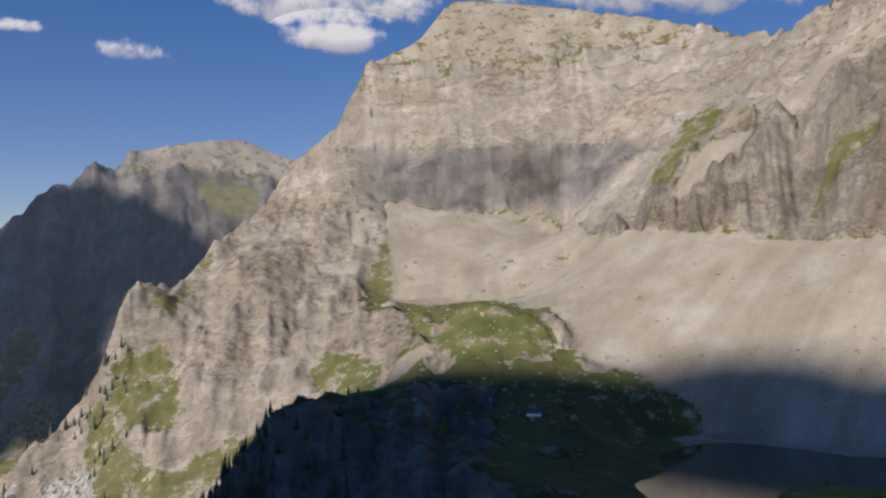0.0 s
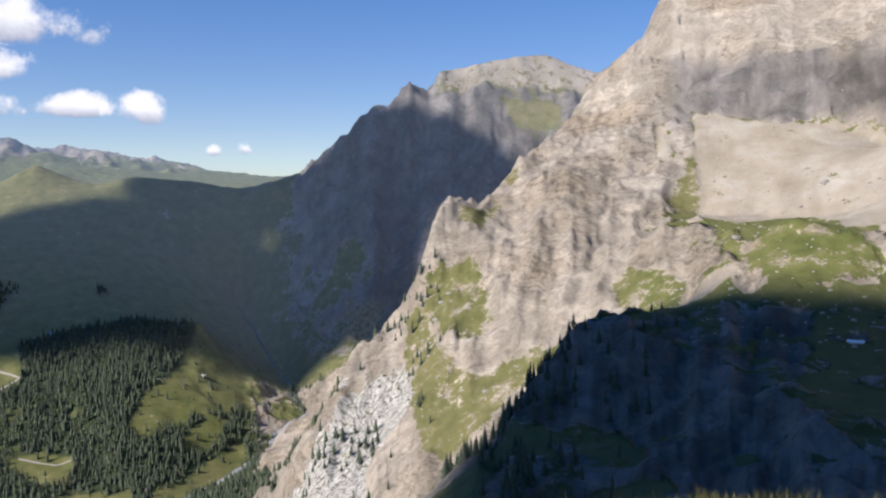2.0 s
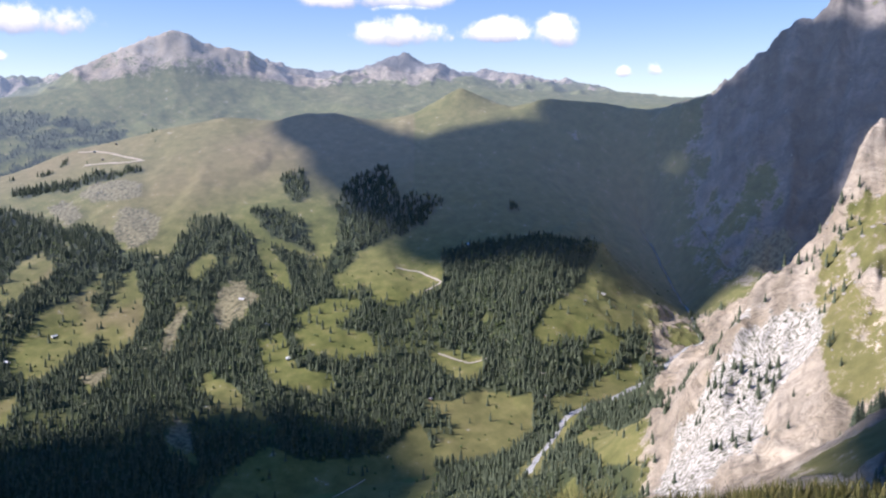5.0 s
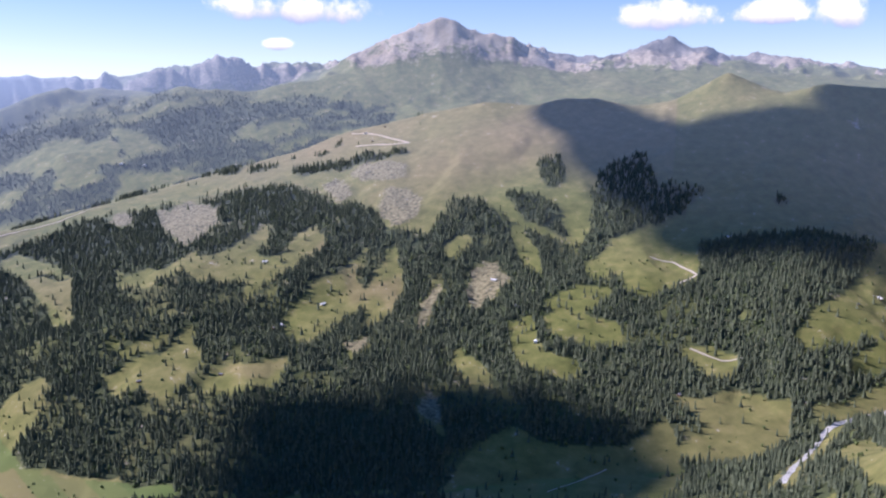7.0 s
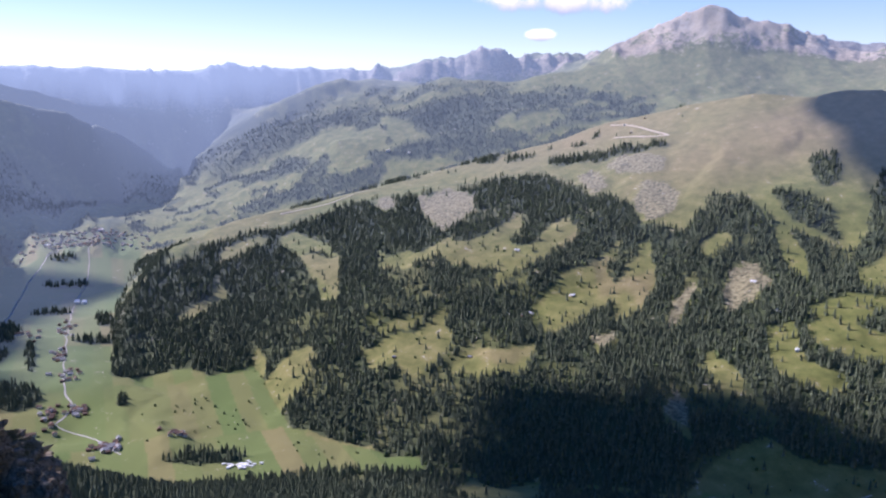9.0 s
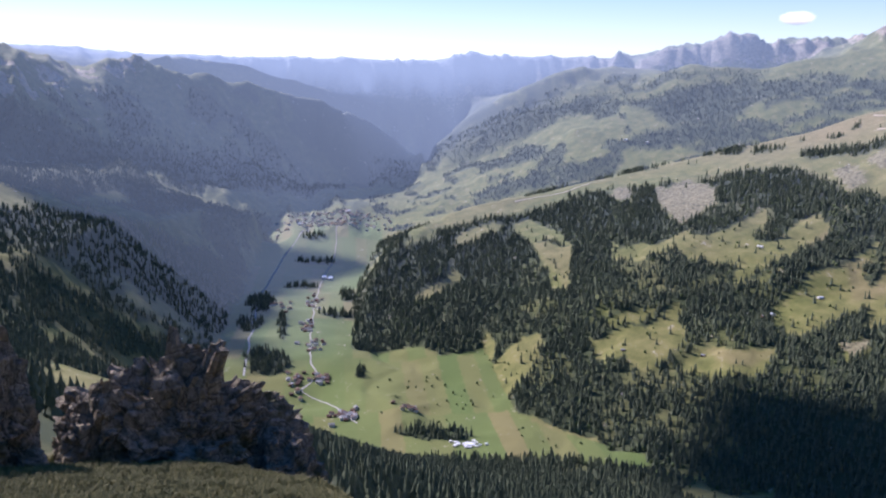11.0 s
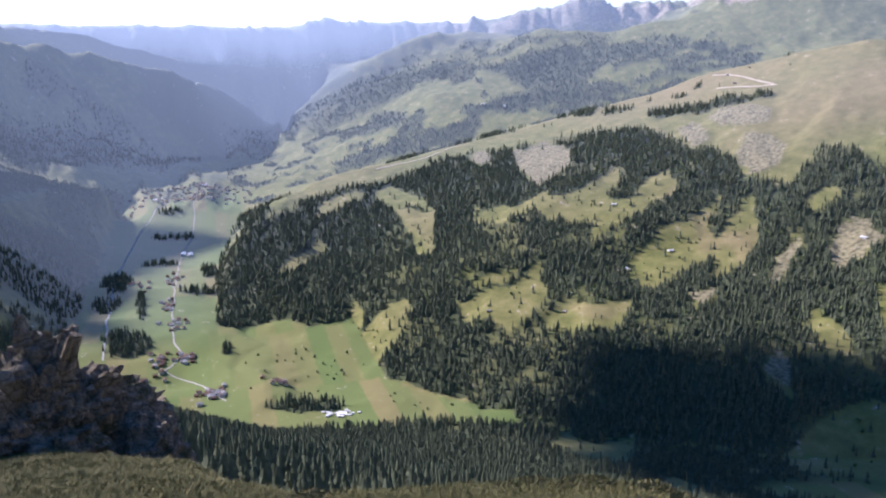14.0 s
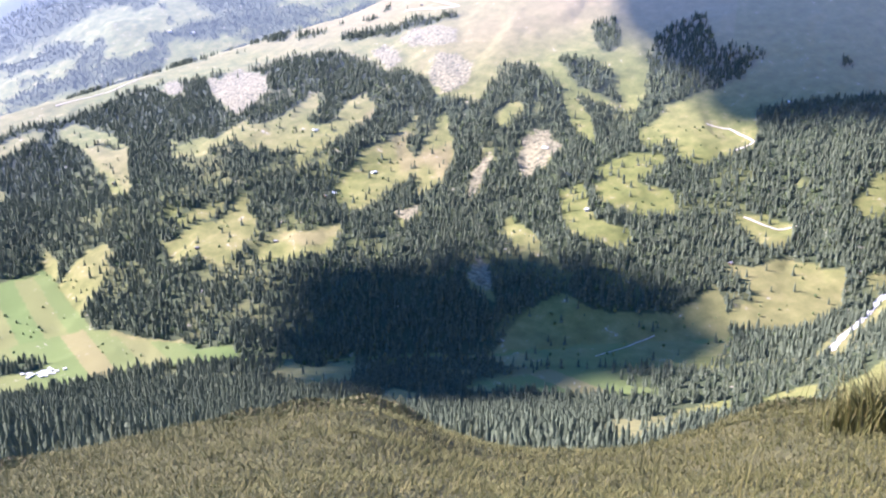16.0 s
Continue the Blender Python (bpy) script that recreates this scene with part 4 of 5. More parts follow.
    stone = blend(n, l, ramp(n, l, wide, [(0.5, (0, 0, 0)), (0.68, (0.55, 0.55, 0.55))]), stone, (0.34, 0.26, 0.16))
    thin = calc(n, l, "ABSOLUTE", calc(n, l, "SUBTRACT", strata, 0.5))
    thin2 = calc(n, l, "ABSOLUTE", calc(n, l, "SUBTRACT", cracks, 0.47))
    stone = blend(n, l, 0.4, stone, streak, "OVERLAY")
    stone = blend(n, l, calc(n, l, "MULTIPLY", ramp(n, l, wide, [(0.42, (0.15, 0.15, 0.15)), (0.56, (1, 1, 1))]), 0.7), stone, ramp(n, l, thin, [(0.0, (0.3, 0.29, 0.29)), (0.012, (0.55, 0.54, 0.53)), (0.022, (1, 1, 1))]), "MULTIPLY")
    thin3 = calc(n, l, "ABSOLUTE", calc(n, l, "SUBTRACT", strata, 0.57))
    stone = blend(n, l, 0.6, stone, ramp(n, l, thin3, [(0.0, (0.4, 0.39, 0.38)), (0.012, (1, 1, 1))]), "MULTIPLY")
    stone = blend(n, l, 0.3, stone, ramp(n, l, thin2, [(0.0, (0.3, 0.3, 0.3)), (0.03, (1, 1, 1))]), "MULTIPLY")
    # dark shale tone; on the terrace and the shaded face it paints shade
    stone = blend(n, l, calc(n, l, "MULTIPLY", attr(n, "shale_and_shade"), 0.85), stone, blend(n, l, 0.7, ramp(n, l, noise_node(n, l, 0.02, 9, 0.62, warp.outputs[0], (1, 1, 0.45)), [(0.36, (0.07, 0.068, 0.066)), (0.5, (0.135, 0.125, 0.115)), (0.64, (0.22, 0.20, 0.18))]), streak, "OVERLAY"))
    c = blend(n, l, mask("rock"), c, stone)
    pale = ramp(n, l, noise_node(n, l, 0.11, 9, 0.62, pos, (1, 1, 0.25)), [(0.40, (0.09, 0.085, 0.05)), (0.48, (0.18, 0.16, 0.09)), (0.66, (0.29, 0.262, 0.155))])
    c = blend(n, l, mask("pale"), c, pale)
    white = ramp(n, l, noise_node(n, l, 0.3, 9, 0.68, warp.outputs[0], (1, 1, 0.3)), [(0.40, (0.08, 0.085, 0.05)), (0.48, (0.34, 0.315, 0.26)), (0.64, (0.62, 0.585, 0.52))])
    c = blend(n, l, mask("white"), c, white)
    l.new(c, b.inputs["Base Color"])
    # haze put into the colour: bluish base plus a glow that grows with distance
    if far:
        l.new(blend(n, l, calc(n, l, "MULTIPLY", attr(n, "haze_glow"), 0.8), c, (0.07, 0.085, 0.10)), b.inputs["Base Color"])
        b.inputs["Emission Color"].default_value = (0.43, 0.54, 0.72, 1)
        l.new(calc(n, l, "MULTIPLY", attr(n, "haze_glow"), 0.32), b.inputs["Emission Strength"])
    h = calc(n, l, "ADD", calc(n, l, "MULTIPLY", strata, 0.8), calc(n, l, "MULTIPLY", cracks, 0.55))
    rocky = calc(n, l, "MAXIMUM", calc(n, l, "MAXIMUM", attr(n, "rock"), attr(n, "white")), attr(n, "pale"))
    h = calc(n, l, "MULTIPLY", h, calc(n, l, "ADD", calc(n, l, "MULTIPLY", rocky, 1.0), 0.06))
    h = calc(n, l, "MULTIPLY", h, calc(n, l, "SUBTRACT", 1.0, calc(n, l, "MULTIPLY", plain, 0.55)))
    h = calc(n, l, "MULTIPLY", h, calc(n, l, "SUBTRACT", 1.0, calc(n, l, "MULTIPLY", calc(n, l, "MAXIMUM", attr(n, "white"), attr(n, "pale")), 0.6)))
    bump(n, l, calc(n, l, "ADD", h, calc(n, l, "MULTIPLY", fine, 0.03)), 1.0, 12.0, b)
    return m


def foliage_material(name, dark, light, haze_glow=0.0):
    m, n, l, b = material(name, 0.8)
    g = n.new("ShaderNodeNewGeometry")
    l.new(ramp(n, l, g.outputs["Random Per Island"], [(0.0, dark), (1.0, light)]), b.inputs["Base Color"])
    # emission paints distance haze onto far needles; zero for near trees
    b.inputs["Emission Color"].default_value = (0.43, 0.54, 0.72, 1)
    b.inputs["Emission Strength"].default_value = haze_glow
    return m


GROUND = ground_material("alpine_ground")
DISTANCE = ground_material("ground_with_haze_glow", True)
FAR_SPRUCE = foliage_material("spruce_needles_haze_glow", (0.05, 0.065, 0.05), (0.075, 0.092, 0.066), 0.08)
SPRUCE = foliage_material("spruce_needles", (0.056, 0.072, 0.044), (0.112, 0.132, 0.078))

# ---- the ground: one sheet from the knoll to the farthest range, haze painted on its far part ----
na, nr = AA.shape
index = np.arange(na * nr).reshape(na, nr)
nxt = np.roll(index, -1, 0)
# how much haze is painted as glow: it starts at 2000 m
HAZE_GLOW = 0.18 * step(RR, 2000, 3100) + 0.16 * step(RR, 3250, 4300) + 0.66 * step(RR, 4250, 4950) * np.interp(AA, [40, 52, 55, 66, 74, 90], [0.3, 0.3, 0.25, 0.25, 0.7, 1.0]) + 0.1 * step(AA, 94, 101) * between(RR, 2000, 4400, 120)
HAZE_GLOW += 0.4 * step(RR, 4720, 4860) * step(AA, 78, 88)
SPLIT = int(np.searchsorted(RING, 1900))


def sheet(name, j0, j1, mat, label, category):
    quads = np.stack([index[:, j0:j1 - 1], index[:, j0 + 1:j1], nxt[:, j0 + 1:j1], nxt[:, j0:j1 - 1]], -1).reshape(-1, 4)
    used = np.zeros(na * nr, bool)
    used[quads.ravel()] = True
    place = np.cumsum(used) - 1
    me = mesh_of(name, np.stack([XX, YY, ZZ], -1).reshape(-1, 3)[used], place[quads], mat)
    for key, grid in (("rock", ROCK), ("scree", SCREE), ("wood", WOOD_AND_SHADE), ("dry", DRY), ("field", step(FLOOR, 0.2, 0.6)), ("pale", PALE), ("strip", STRIP), ("shale_and_shade", SHALE_AND_SHADE), ("streak", STREAK), ("sod", SOD), ("white", WHITE), ("slab", SLAB), ("haze_glow", HAZE_GLOW)):
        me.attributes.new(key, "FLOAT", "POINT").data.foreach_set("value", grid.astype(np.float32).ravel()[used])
    return tagged(new(name, me), label, category, kind="structure")


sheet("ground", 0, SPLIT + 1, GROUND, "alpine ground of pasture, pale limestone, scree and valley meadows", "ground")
sheet("hazed_far_ground", SPLIT, nr, DISTANCE, "land beyond 1900 m out to far mountain ranges, blue haze painted in as glow", "mountains")

# ---- woods ----
def spruce_shape(rng, tiers=3, sides=6):
    v, f = [], []
    for k in range(tiers):
        z0 = 0.05 + 0.84 * k / tiers
        z1 = 1.0 if k == tiers - 1 else min(0.98, z0 + 1.35 / tiers)
        rad = 0.2 * (1 - 0.78 * k / tiers) * rng.uniform(0.85, 1.15)
        base = len(v)
        turn = rng.uniform(0, TAU)
        for s in range(sides):
            a = turn + TAU * s / sides
            q = rad * rng.uniform(0.75, 1.2)
            v.append((q * math.cos(a), q * math.sin(a), z0 + rng.uniform(-0.05, 0.04)))
        v.append((rng.uniform(-0.01, 0.01), rng.uniform(-0.01, 0.01), z1))
        f += [(base + s, base + (s + 1) % sides, base + sides) for s in range(sides)]
    return np.array(v), np.array(f)


SHAPES = [spruce_shape(np.random.default_rng(40 + s)) for s in range(7)]
NEAR_SHAPES = [spruce_shape(np.random.default_rng(60 + s), 5, 6) for s in range(7)]


def scatter(rng, a0, a1, r0, r1, spacing, density):
    """Places in a sector where the density grid lets a tree stand."""
    count = int(abs(math.radians(a1 - a0)) * (r1 ** 2 - r0 ** 2) / 2 / spacing ** 2)
    a = rng.uniform(a0, a1, count)
    r = np.sqrt(rng.uniform(r0 ** 2, r1 ** 2, count))
    x, y = -r * np.sin(np.radians(a)), r * np.cos(np.radians(a))
    keep = rng.random(count) < grid_at(density, x, y)
    return x[keep], y[keep]


def wood(name, label, x, y, size, rng, mat=SPRUCE, shapes=SHAPES):
    z = ground_at(x, y)
    vs, fs, total = [], [], 0
    kind = rng.integers(0, len(shapes), len(x))
    h = size * rng.uniform(0.6, 1.25, len(x))
    wide = rng.uniform(0.7, 1.1, len(x)) * h
    turn = rng.uniform(0, TAU, len(x))
    for k, (v, f) in enumerate(shapes):
        s = np.where(kind == k)[0]
        if not len(s):
            continue
        c, n = np.cos(turn[s])[:, None], np.sin(turn[s])[:, None]
        vx = x[s, None] + wide[s, None] * (v[None, :, 0] * c - v[None, :, 1] * n)
        vy = y[s, None] + wide[s, None] * (v[None, :, 0] * n + v[None, :, 1] * c)
        vz = z[s, None] - 0.6 + h[s, None] * v[None, :, 2]
        vs.append(np.stack([vx, vy, vz], -1).reshape(-1, 3))
        fs.append((f[None] + (np.arange(len(s)) * len(v))[:, None, None] + total).reshape(-1, 3))
        total += len(s) * len(v)
    ob = new(name, mesh_of(name, np.concatenate(vs), np.concatenate(fs), mat, False))
    print(name, len(x))
    return tagged(ob, label, "forest", kind="stuff")


rng = np.random.default_rng(5)
x, y = scatter(rng, 26, 97.5, 1330, 3300, 8.2, WOOD_AND_SHADE)
xf, yf = scatter(rng, 97.5, 105.5, 1450, 3400, 8.4, WOOD_AND_SHADE * (FLOOR > 0.3))
x, y = np.concatenate([x, xf]), np.concatenate([y, yf])
wood("spruce_forest", "dark green spruce forest with clearings on the opposite slope", x, y, 18.5, rng)
LONE_X, LONE_Y = scatter(rng, 3, 32, 420, 1340, 11, LONE)
x, y = scatter(rng, 30, 128, 300, 1330, 7.6, WOOD_AND_SHADE)
wood("spruce_forest", "dense dark spruce forest on the slope below the knoll", x, y, 16, rng, SPRUCE, NEAR_SHAPES)
x, y = scatter(rng, 62, 96, 3300, 4500, 9, WOOD_AND_SHADE)
wood("spruce_forest", "spruce woods on the far foothills, haze painted in as glow", x, y, 12, rng, FAR_SPRUCE)
x, y = scatter(rng, 97.5, 124, 1330, 2400, 10, WOOD_AND_SHADE * (1 - (FLOOR > 0.3)))
wood("spruce_forest", "dark spruce forest at the shaded foot of the western side", x, y, 16, rng)
x, y = scatter(rng, 97.5, 124, 2400, 4300, 10, WOOD_AND_SHADE * (1 - (FLOOR > 0.3)))
wood("spruce_forest", "dark spruce forest on the shaded western valley side, haze painted in as glow", x, y, 13, rng, FAR_SPRUCE)

LEAVES = foliage_material("broadleaf_leaves", (0.06, 0.085, 0.03), (0.13, 0.16, 0.06))


def bush_shape(rng):
    bm = bmesh.new()
    bmesh.ops.create_icosphere(bm, subdivisions=1, radius=0.34)
    for v in bm.verts:
        v.co *= rng.uniform(0.65, 1.2)
        v.co.z = v.co.z * 1.2 + 0.42
    bm.verts.index_update()
    vs, fs = np.array([v.co[:] for v in bm.verts]), np.array([[v.index for v in f.verts] for f in bm.faces])
    bm.free()
    return vs, fs


BUSHES = [bush_shape(np.random.default_rng(80 + s)) for s in range(6)]
x, y = scatter(rng, 31, 97, 1330, 3000, 17, WOOD_AND_SHADE * step(fbm(XX / 120, YY / 120, 3, 3), -0.05, 0.25))
wood("broadleaf_trees", "light green broadleaf trees mixed into the spruce forest", x, y, 10, rng, LEAVES, BUSHES)
x, y = scatter(rng, 27, 97, 1330, 2700, 48, meadow * (1 - PALE))
wood("broadleaf_trees", "single round trees and bushes dotting the pastures", x, y, 8, rng, LEAVES, BUSHES)

# ---- lake ----
def lake_material():
    m, n, l, b = material("lake_water", 0.06)
    b.inputs["Base Color"].default_value = (0.02, 0.035, 0.035, 1)
    b.inputs["Specular IOR Level"].default_value = 0.5
    bump(n, l, noise_node(n, l, 0.6, 3), 0.15, 0.05, b)
    return m


bm = bmesh.new()
shore = [bm.verts.new((-r * math.sin(radians(a)), r * math.cos(radians(a)), EYE - 151.5)) for a, r in [(-9, 740), (-12, 900), (-16, 960), (-21, 930), (-26, 900), (-34, 830), (-36, 470), (-20, 490), (-11, 570)]]
bm.faces.new(shore)
tagged(part("lake", bm, lake_material()), "still mountain lake at the foot of the scree", "lake", kind="structure")


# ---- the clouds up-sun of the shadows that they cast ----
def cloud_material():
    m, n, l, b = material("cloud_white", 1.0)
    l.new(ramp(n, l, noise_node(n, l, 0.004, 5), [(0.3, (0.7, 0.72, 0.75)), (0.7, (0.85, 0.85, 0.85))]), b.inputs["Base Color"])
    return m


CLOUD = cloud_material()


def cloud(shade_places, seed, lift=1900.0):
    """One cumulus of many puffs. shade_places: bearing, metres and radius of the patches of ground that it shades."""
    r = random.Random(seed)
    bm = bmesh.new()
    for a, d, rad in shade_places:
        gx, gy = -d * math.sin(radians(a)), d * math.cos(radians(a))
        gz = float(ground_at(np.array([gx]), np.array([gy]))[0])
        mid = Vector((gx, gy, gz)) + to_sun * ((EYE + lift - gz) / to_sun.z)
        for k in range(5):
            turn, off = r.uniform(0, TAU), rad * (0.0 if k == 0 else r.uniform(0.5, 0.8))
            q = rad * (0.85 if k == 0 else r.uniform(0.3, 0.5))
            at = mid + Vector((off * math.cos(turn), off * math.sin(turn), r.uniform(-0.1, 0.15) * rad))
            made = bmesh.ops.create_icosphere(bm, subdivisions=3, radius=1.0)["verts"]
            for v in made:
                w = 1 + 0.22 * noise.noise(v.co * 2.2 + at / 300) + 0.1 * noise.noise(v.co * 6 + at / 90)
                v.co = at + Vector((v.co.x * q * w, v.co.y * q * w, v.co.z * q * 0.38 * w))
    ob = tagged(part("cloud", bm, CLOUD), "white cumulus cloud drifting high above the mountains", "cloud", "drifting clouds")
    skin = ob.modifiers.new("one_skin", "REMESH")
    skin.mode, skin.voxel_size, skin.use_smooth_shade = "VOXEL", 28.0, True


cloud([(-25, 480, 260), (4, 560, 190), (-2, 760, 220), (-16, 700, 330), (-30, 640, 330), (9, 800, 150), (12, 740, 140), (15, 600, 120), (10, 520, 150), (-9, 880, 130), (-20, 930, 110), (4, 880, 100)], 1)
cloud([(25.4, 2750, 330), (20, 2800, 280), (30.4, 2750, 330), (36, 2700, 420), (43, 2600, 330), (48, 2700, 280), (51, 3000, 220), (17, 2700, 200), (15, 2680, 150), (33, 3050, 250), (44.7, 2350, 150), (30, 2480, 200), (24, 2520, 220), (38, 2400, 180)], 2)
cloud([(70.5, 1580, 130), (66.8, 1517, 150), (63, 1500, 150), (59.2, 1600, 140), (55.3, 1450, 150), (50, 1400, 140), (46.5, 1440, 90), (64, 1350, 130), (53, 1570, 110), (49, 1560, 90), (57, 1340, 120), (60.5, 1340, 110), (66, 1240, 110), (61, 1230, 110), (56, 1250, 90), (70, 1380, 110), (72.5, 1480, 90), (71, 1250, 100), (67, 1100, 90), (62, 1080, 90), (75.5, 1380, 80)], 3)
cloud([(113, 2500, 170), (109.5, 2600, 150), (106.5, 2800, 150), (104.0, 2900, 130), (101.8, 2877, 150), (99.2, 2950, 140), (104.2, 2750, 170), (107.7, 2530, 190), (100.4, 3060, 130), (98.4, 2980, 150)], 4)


# ---- foreground: crags, turf and shrubs of the knoll ----
def at(bearing_deg, dist):
    a = radians(bearing_deg)
    return -dist * math.sin(a), dist * math.cos(a)


def turf_height(x, y):
    return float(ground_at(np.array([x]), np.array([y]))[0])


def crag_material():
    m, n, l, b = material("weathered_crag", 0.92)
    pos = n.new("ShaderNodeTexCoord").outputs["Object"]
    cells = n.new("ShaderNodeTexVoronoi")
    cells.feature = "DISTANCE_TO_EDGE"
    cells.inputs["Scale"].default_value = 3.2
    wob = n.new("ShaderNodeTexNoise")
    wob.inputs["Scale"].default_value, wob.inputs["Detail"].default_value = 1.6, 6
    l.new(pos, wob.inputs["Vector"])
    mixv = n.new("ShaderNodeVectorMath")
    mixv.operation = "MULTIPLY_ADD"
    l.new(wob.outputs["Color"], mixv.inputs[0])
    mixv.inputs[1].default_value = (0.7, 0.7, 0.7)
    l.new(pos, mixv.inputs[2])
    l.new(mixv.outputs[0], cells.inputs["Vector"])
    grain = noise_node(n, l, 6.0, 9, 0.7, pos)
    c = ramp(n, l, grain, [(0.3, (0.13, 0.105, 0.07)), (0.5, (0.27, 0.225, 0.155)), (0.7, (0.42, 0.355, 0.26))])
    crack = ramp(n, l, cells.outputs["Distance"], [(0.0, (0.25, 0.25, 0.25)), (0.06, (1, 1, 1))])
    c = blend(n, l, 0.8, c, crack, "MULTIPLY")
    c = blend(n, l, ramp(n, l, noise_node(n, l, 1.1, 6, 0.6, pos), [(0.56, (0, 0, 0)), (0.66, (0.8, 0.8, 0.8))]), c, (0.055, 0.06, 0.02))
    l.new(c, b.inputs["Base Color"])
    bump(n, l, calc(n, l, "ADD", calc(n, l, "MULTIPLY", cells.outputs["Distance"], 1.2), grain), 0.9, 0.18, b)
    return m


CRAG_STONE = crag_material()


def crag(name, bearing_deg, dist, width, depth, height, seed, label, sink=0.5, lean=0.0):
    """A weathered outcrop: a lump broken by ledges and joints."""
    x, y = at(bearing_deg, dist)
    z = turf_height(x, y)
    bm = bmesh.new()
    bmesh.ops.create_icosphere(bm, subdivisions=6, radius=1.0)
    o = Vector((seed * 7.1, seed * 3.3, seed))
    for v in bm.verts:
        p = v.co.copy()
        p = Vector((math.copysign(abs(p.x) ** 0.8, p.x), math.copysign(abs(p.y) ** 0.8, p.y), p.z))
        w = 1 + 0.34 * noise.noise(p * 1.3 + o) + 0.2 * noise.noise(p * 3.1 + o) + 0.10 * abs(noise.noise(p * 7 + o)) + 0.05 * noise.noise(p * 16 + o)
        q = Vector((p.x * width / 2 * w, p.y * depth / 2 * w, p.z * height * w))
        ledge = 0.26
        k = (q.z + 0.3 * q.x * 0.3) / ledge
        q.z += 0.35 * ledge * (math.floor(k) + 0.5 - k)
        q.x += lean * q.z
        block = Vector((q.x * 1.5 + 0.4 * q.z, q.y * 1.5, q.z * 1.9 - 0.3 * q.x))
        q *= 1 + 0.16 * (noise.cell(block + o) - 0.5) + 0.07 * (noise.cell(block * 2.3 + o) - 0.5)
        v.co = q
    ob = part(name, bm, CRAG_STONE, None, label)
    ob.matrix_world = pose(x, y, z + height * 0.25 - sink, 0, 0, bearing_deg)
    tagged(ob, category="rock", group="crags at the rim")
    return ob


crag("rock_outcrop", 108.0, 19.6, 4.3, 2.6, 2.2, 1, "dark weathered limestone outcrop on the rim of the knoll", 0.4, -0.08)
crag("rock_outcrop", 103.0, 19.3, 2.6, 1.8, 1.05, 7, "low broken limestone outcrop beside the dark crag", 0.5)
crag("rock_outcrop", 113.4, 19.0, 1.3, 1.2, 1.35, 3, "small upright limestone block beside the dark crag", 0.3, 0.15)
crag("rock_outcrop", 118.6, 18.5, 1.8, 1.8, 2.2, 4, "mossy limestone bank at the edge of the turf", 0.4)
crag("rock_outcrop", 122.6, 17.6, 2.4, 2.2, 1.9, 5, "mossy limestone bank grown over with grass", 0.4)


def blade_material(name, a, b_, c_):
    m, n, l, b = material(name, 0.7)
    g = n.new("ShaderNodeNewGeometry")
    l.new(ramp(n, l, g.outputs["Random Per Island"], [(0.0, a), (0.5, b_), (1.0, c_)]), b.inputs["Base Color"])
    return m


TURF = blade_material("dry_grass_blades", (0.062, 0.066, 0.015), (0.105, 0.10, 0.026), (0.20, 0.17, 0.058))
HEATH = blade_material("heath_leaves", (0.07, 0.085, 0.026), (0.12, 0.12, 0.042), (0.17, 0.13, 0.065))


def blades(name, label, x, y, height, mat, rng, lean=0.5, width=0.012, rise=0.0):
    """Bent grass blades, two quads each as four triangles, one joined mesh."""
    n = len(x)
    z = ground_at(x, y) + rise - 0.02
    h = height * rng.uniform(0.5, 1.3, n)
    turn, tip = rng.uniform(0, TAU, n), rng.uniform(0.2, 1.0, n) * lean * h
    wx, wy = np.cos(turn + 1.57) * width, np.sin(turn + 1.57) * width
    tx, ty = np.cos(turn) * tip, np.sin(turn) * tip
    rows = [np.stack([x - wx, y - wy, z], 1), np.stack([x + wx, y + wy, z], 1),
            np.stack([x - wx * 0.7 + tx * 0.35, y - wy * 0.7 + ty * 0.35, z + h * 0.6], 1), np.stack([x + wx * 0.7 + tx * 0.35, y + wy * 0.7 + ty * 0.35, z + h * 0.6], 1),
            np.stack([x + tx, y + ty, z + h], 1)]
    v = np.stack(rows, 1).reshape(-1, 3)
    f = np.array([(0, 1, 3), (0, 3, 2), (2, 3, 4)])
    faces = (f[None] + 5 * np.arange(n)[:, None, None]).reshape(-1, 3)
    return tagged(new(name, mesh_of(name, v, faces, mat, False)), label, "grass", kind="stuff")


def strewn(rng, a0, a1, r0, r1, count, clump=0.0):
    a = rng.uniform(a0, a1, count)
    r = np.sqrt(rng.uniform(r0 ** 2, r1 ** 2, count))
    x, y = -r * np.sin(np.radians(a)), r * np.cos(np.radians(a))
    keep = fbm(x / 0.9, y / 0.9, 3, 4) > clump + rng.uniform(-0.5, 0.3, count)
    return x[keep], y[keep]


rng = np.random.default_rng(11)
x, y = strewn(rng, 28, 100, 3.5, 11, 190000, -0.6)
blades("turf", "short dry autumn grass on the knoll", x, y, 0.06, TURF, rng, 1.2, 0.004)
x, y = strewn(rng, 93, 126, 7, 20, 150000, -0.6)
blades("turf", "short olive grass below the crags", x, y, 0.085, TURF, rng, 1.1, 0.007)
x, y = strewn(rng, -8, 30, 6, 14, 26000, -0.2)
blades("turf", "grass along the shaded rim", x, y, 0.16, TURF, rng, 0.7, 0.007)
x, y = strewn(rng, -5, 100, 5, 11, 900, 0.1)
blades("grass_stalks", "long pale dry grass stalks on the rim", x, y, 0.3, TURF, rng, 0.35, 0.004)


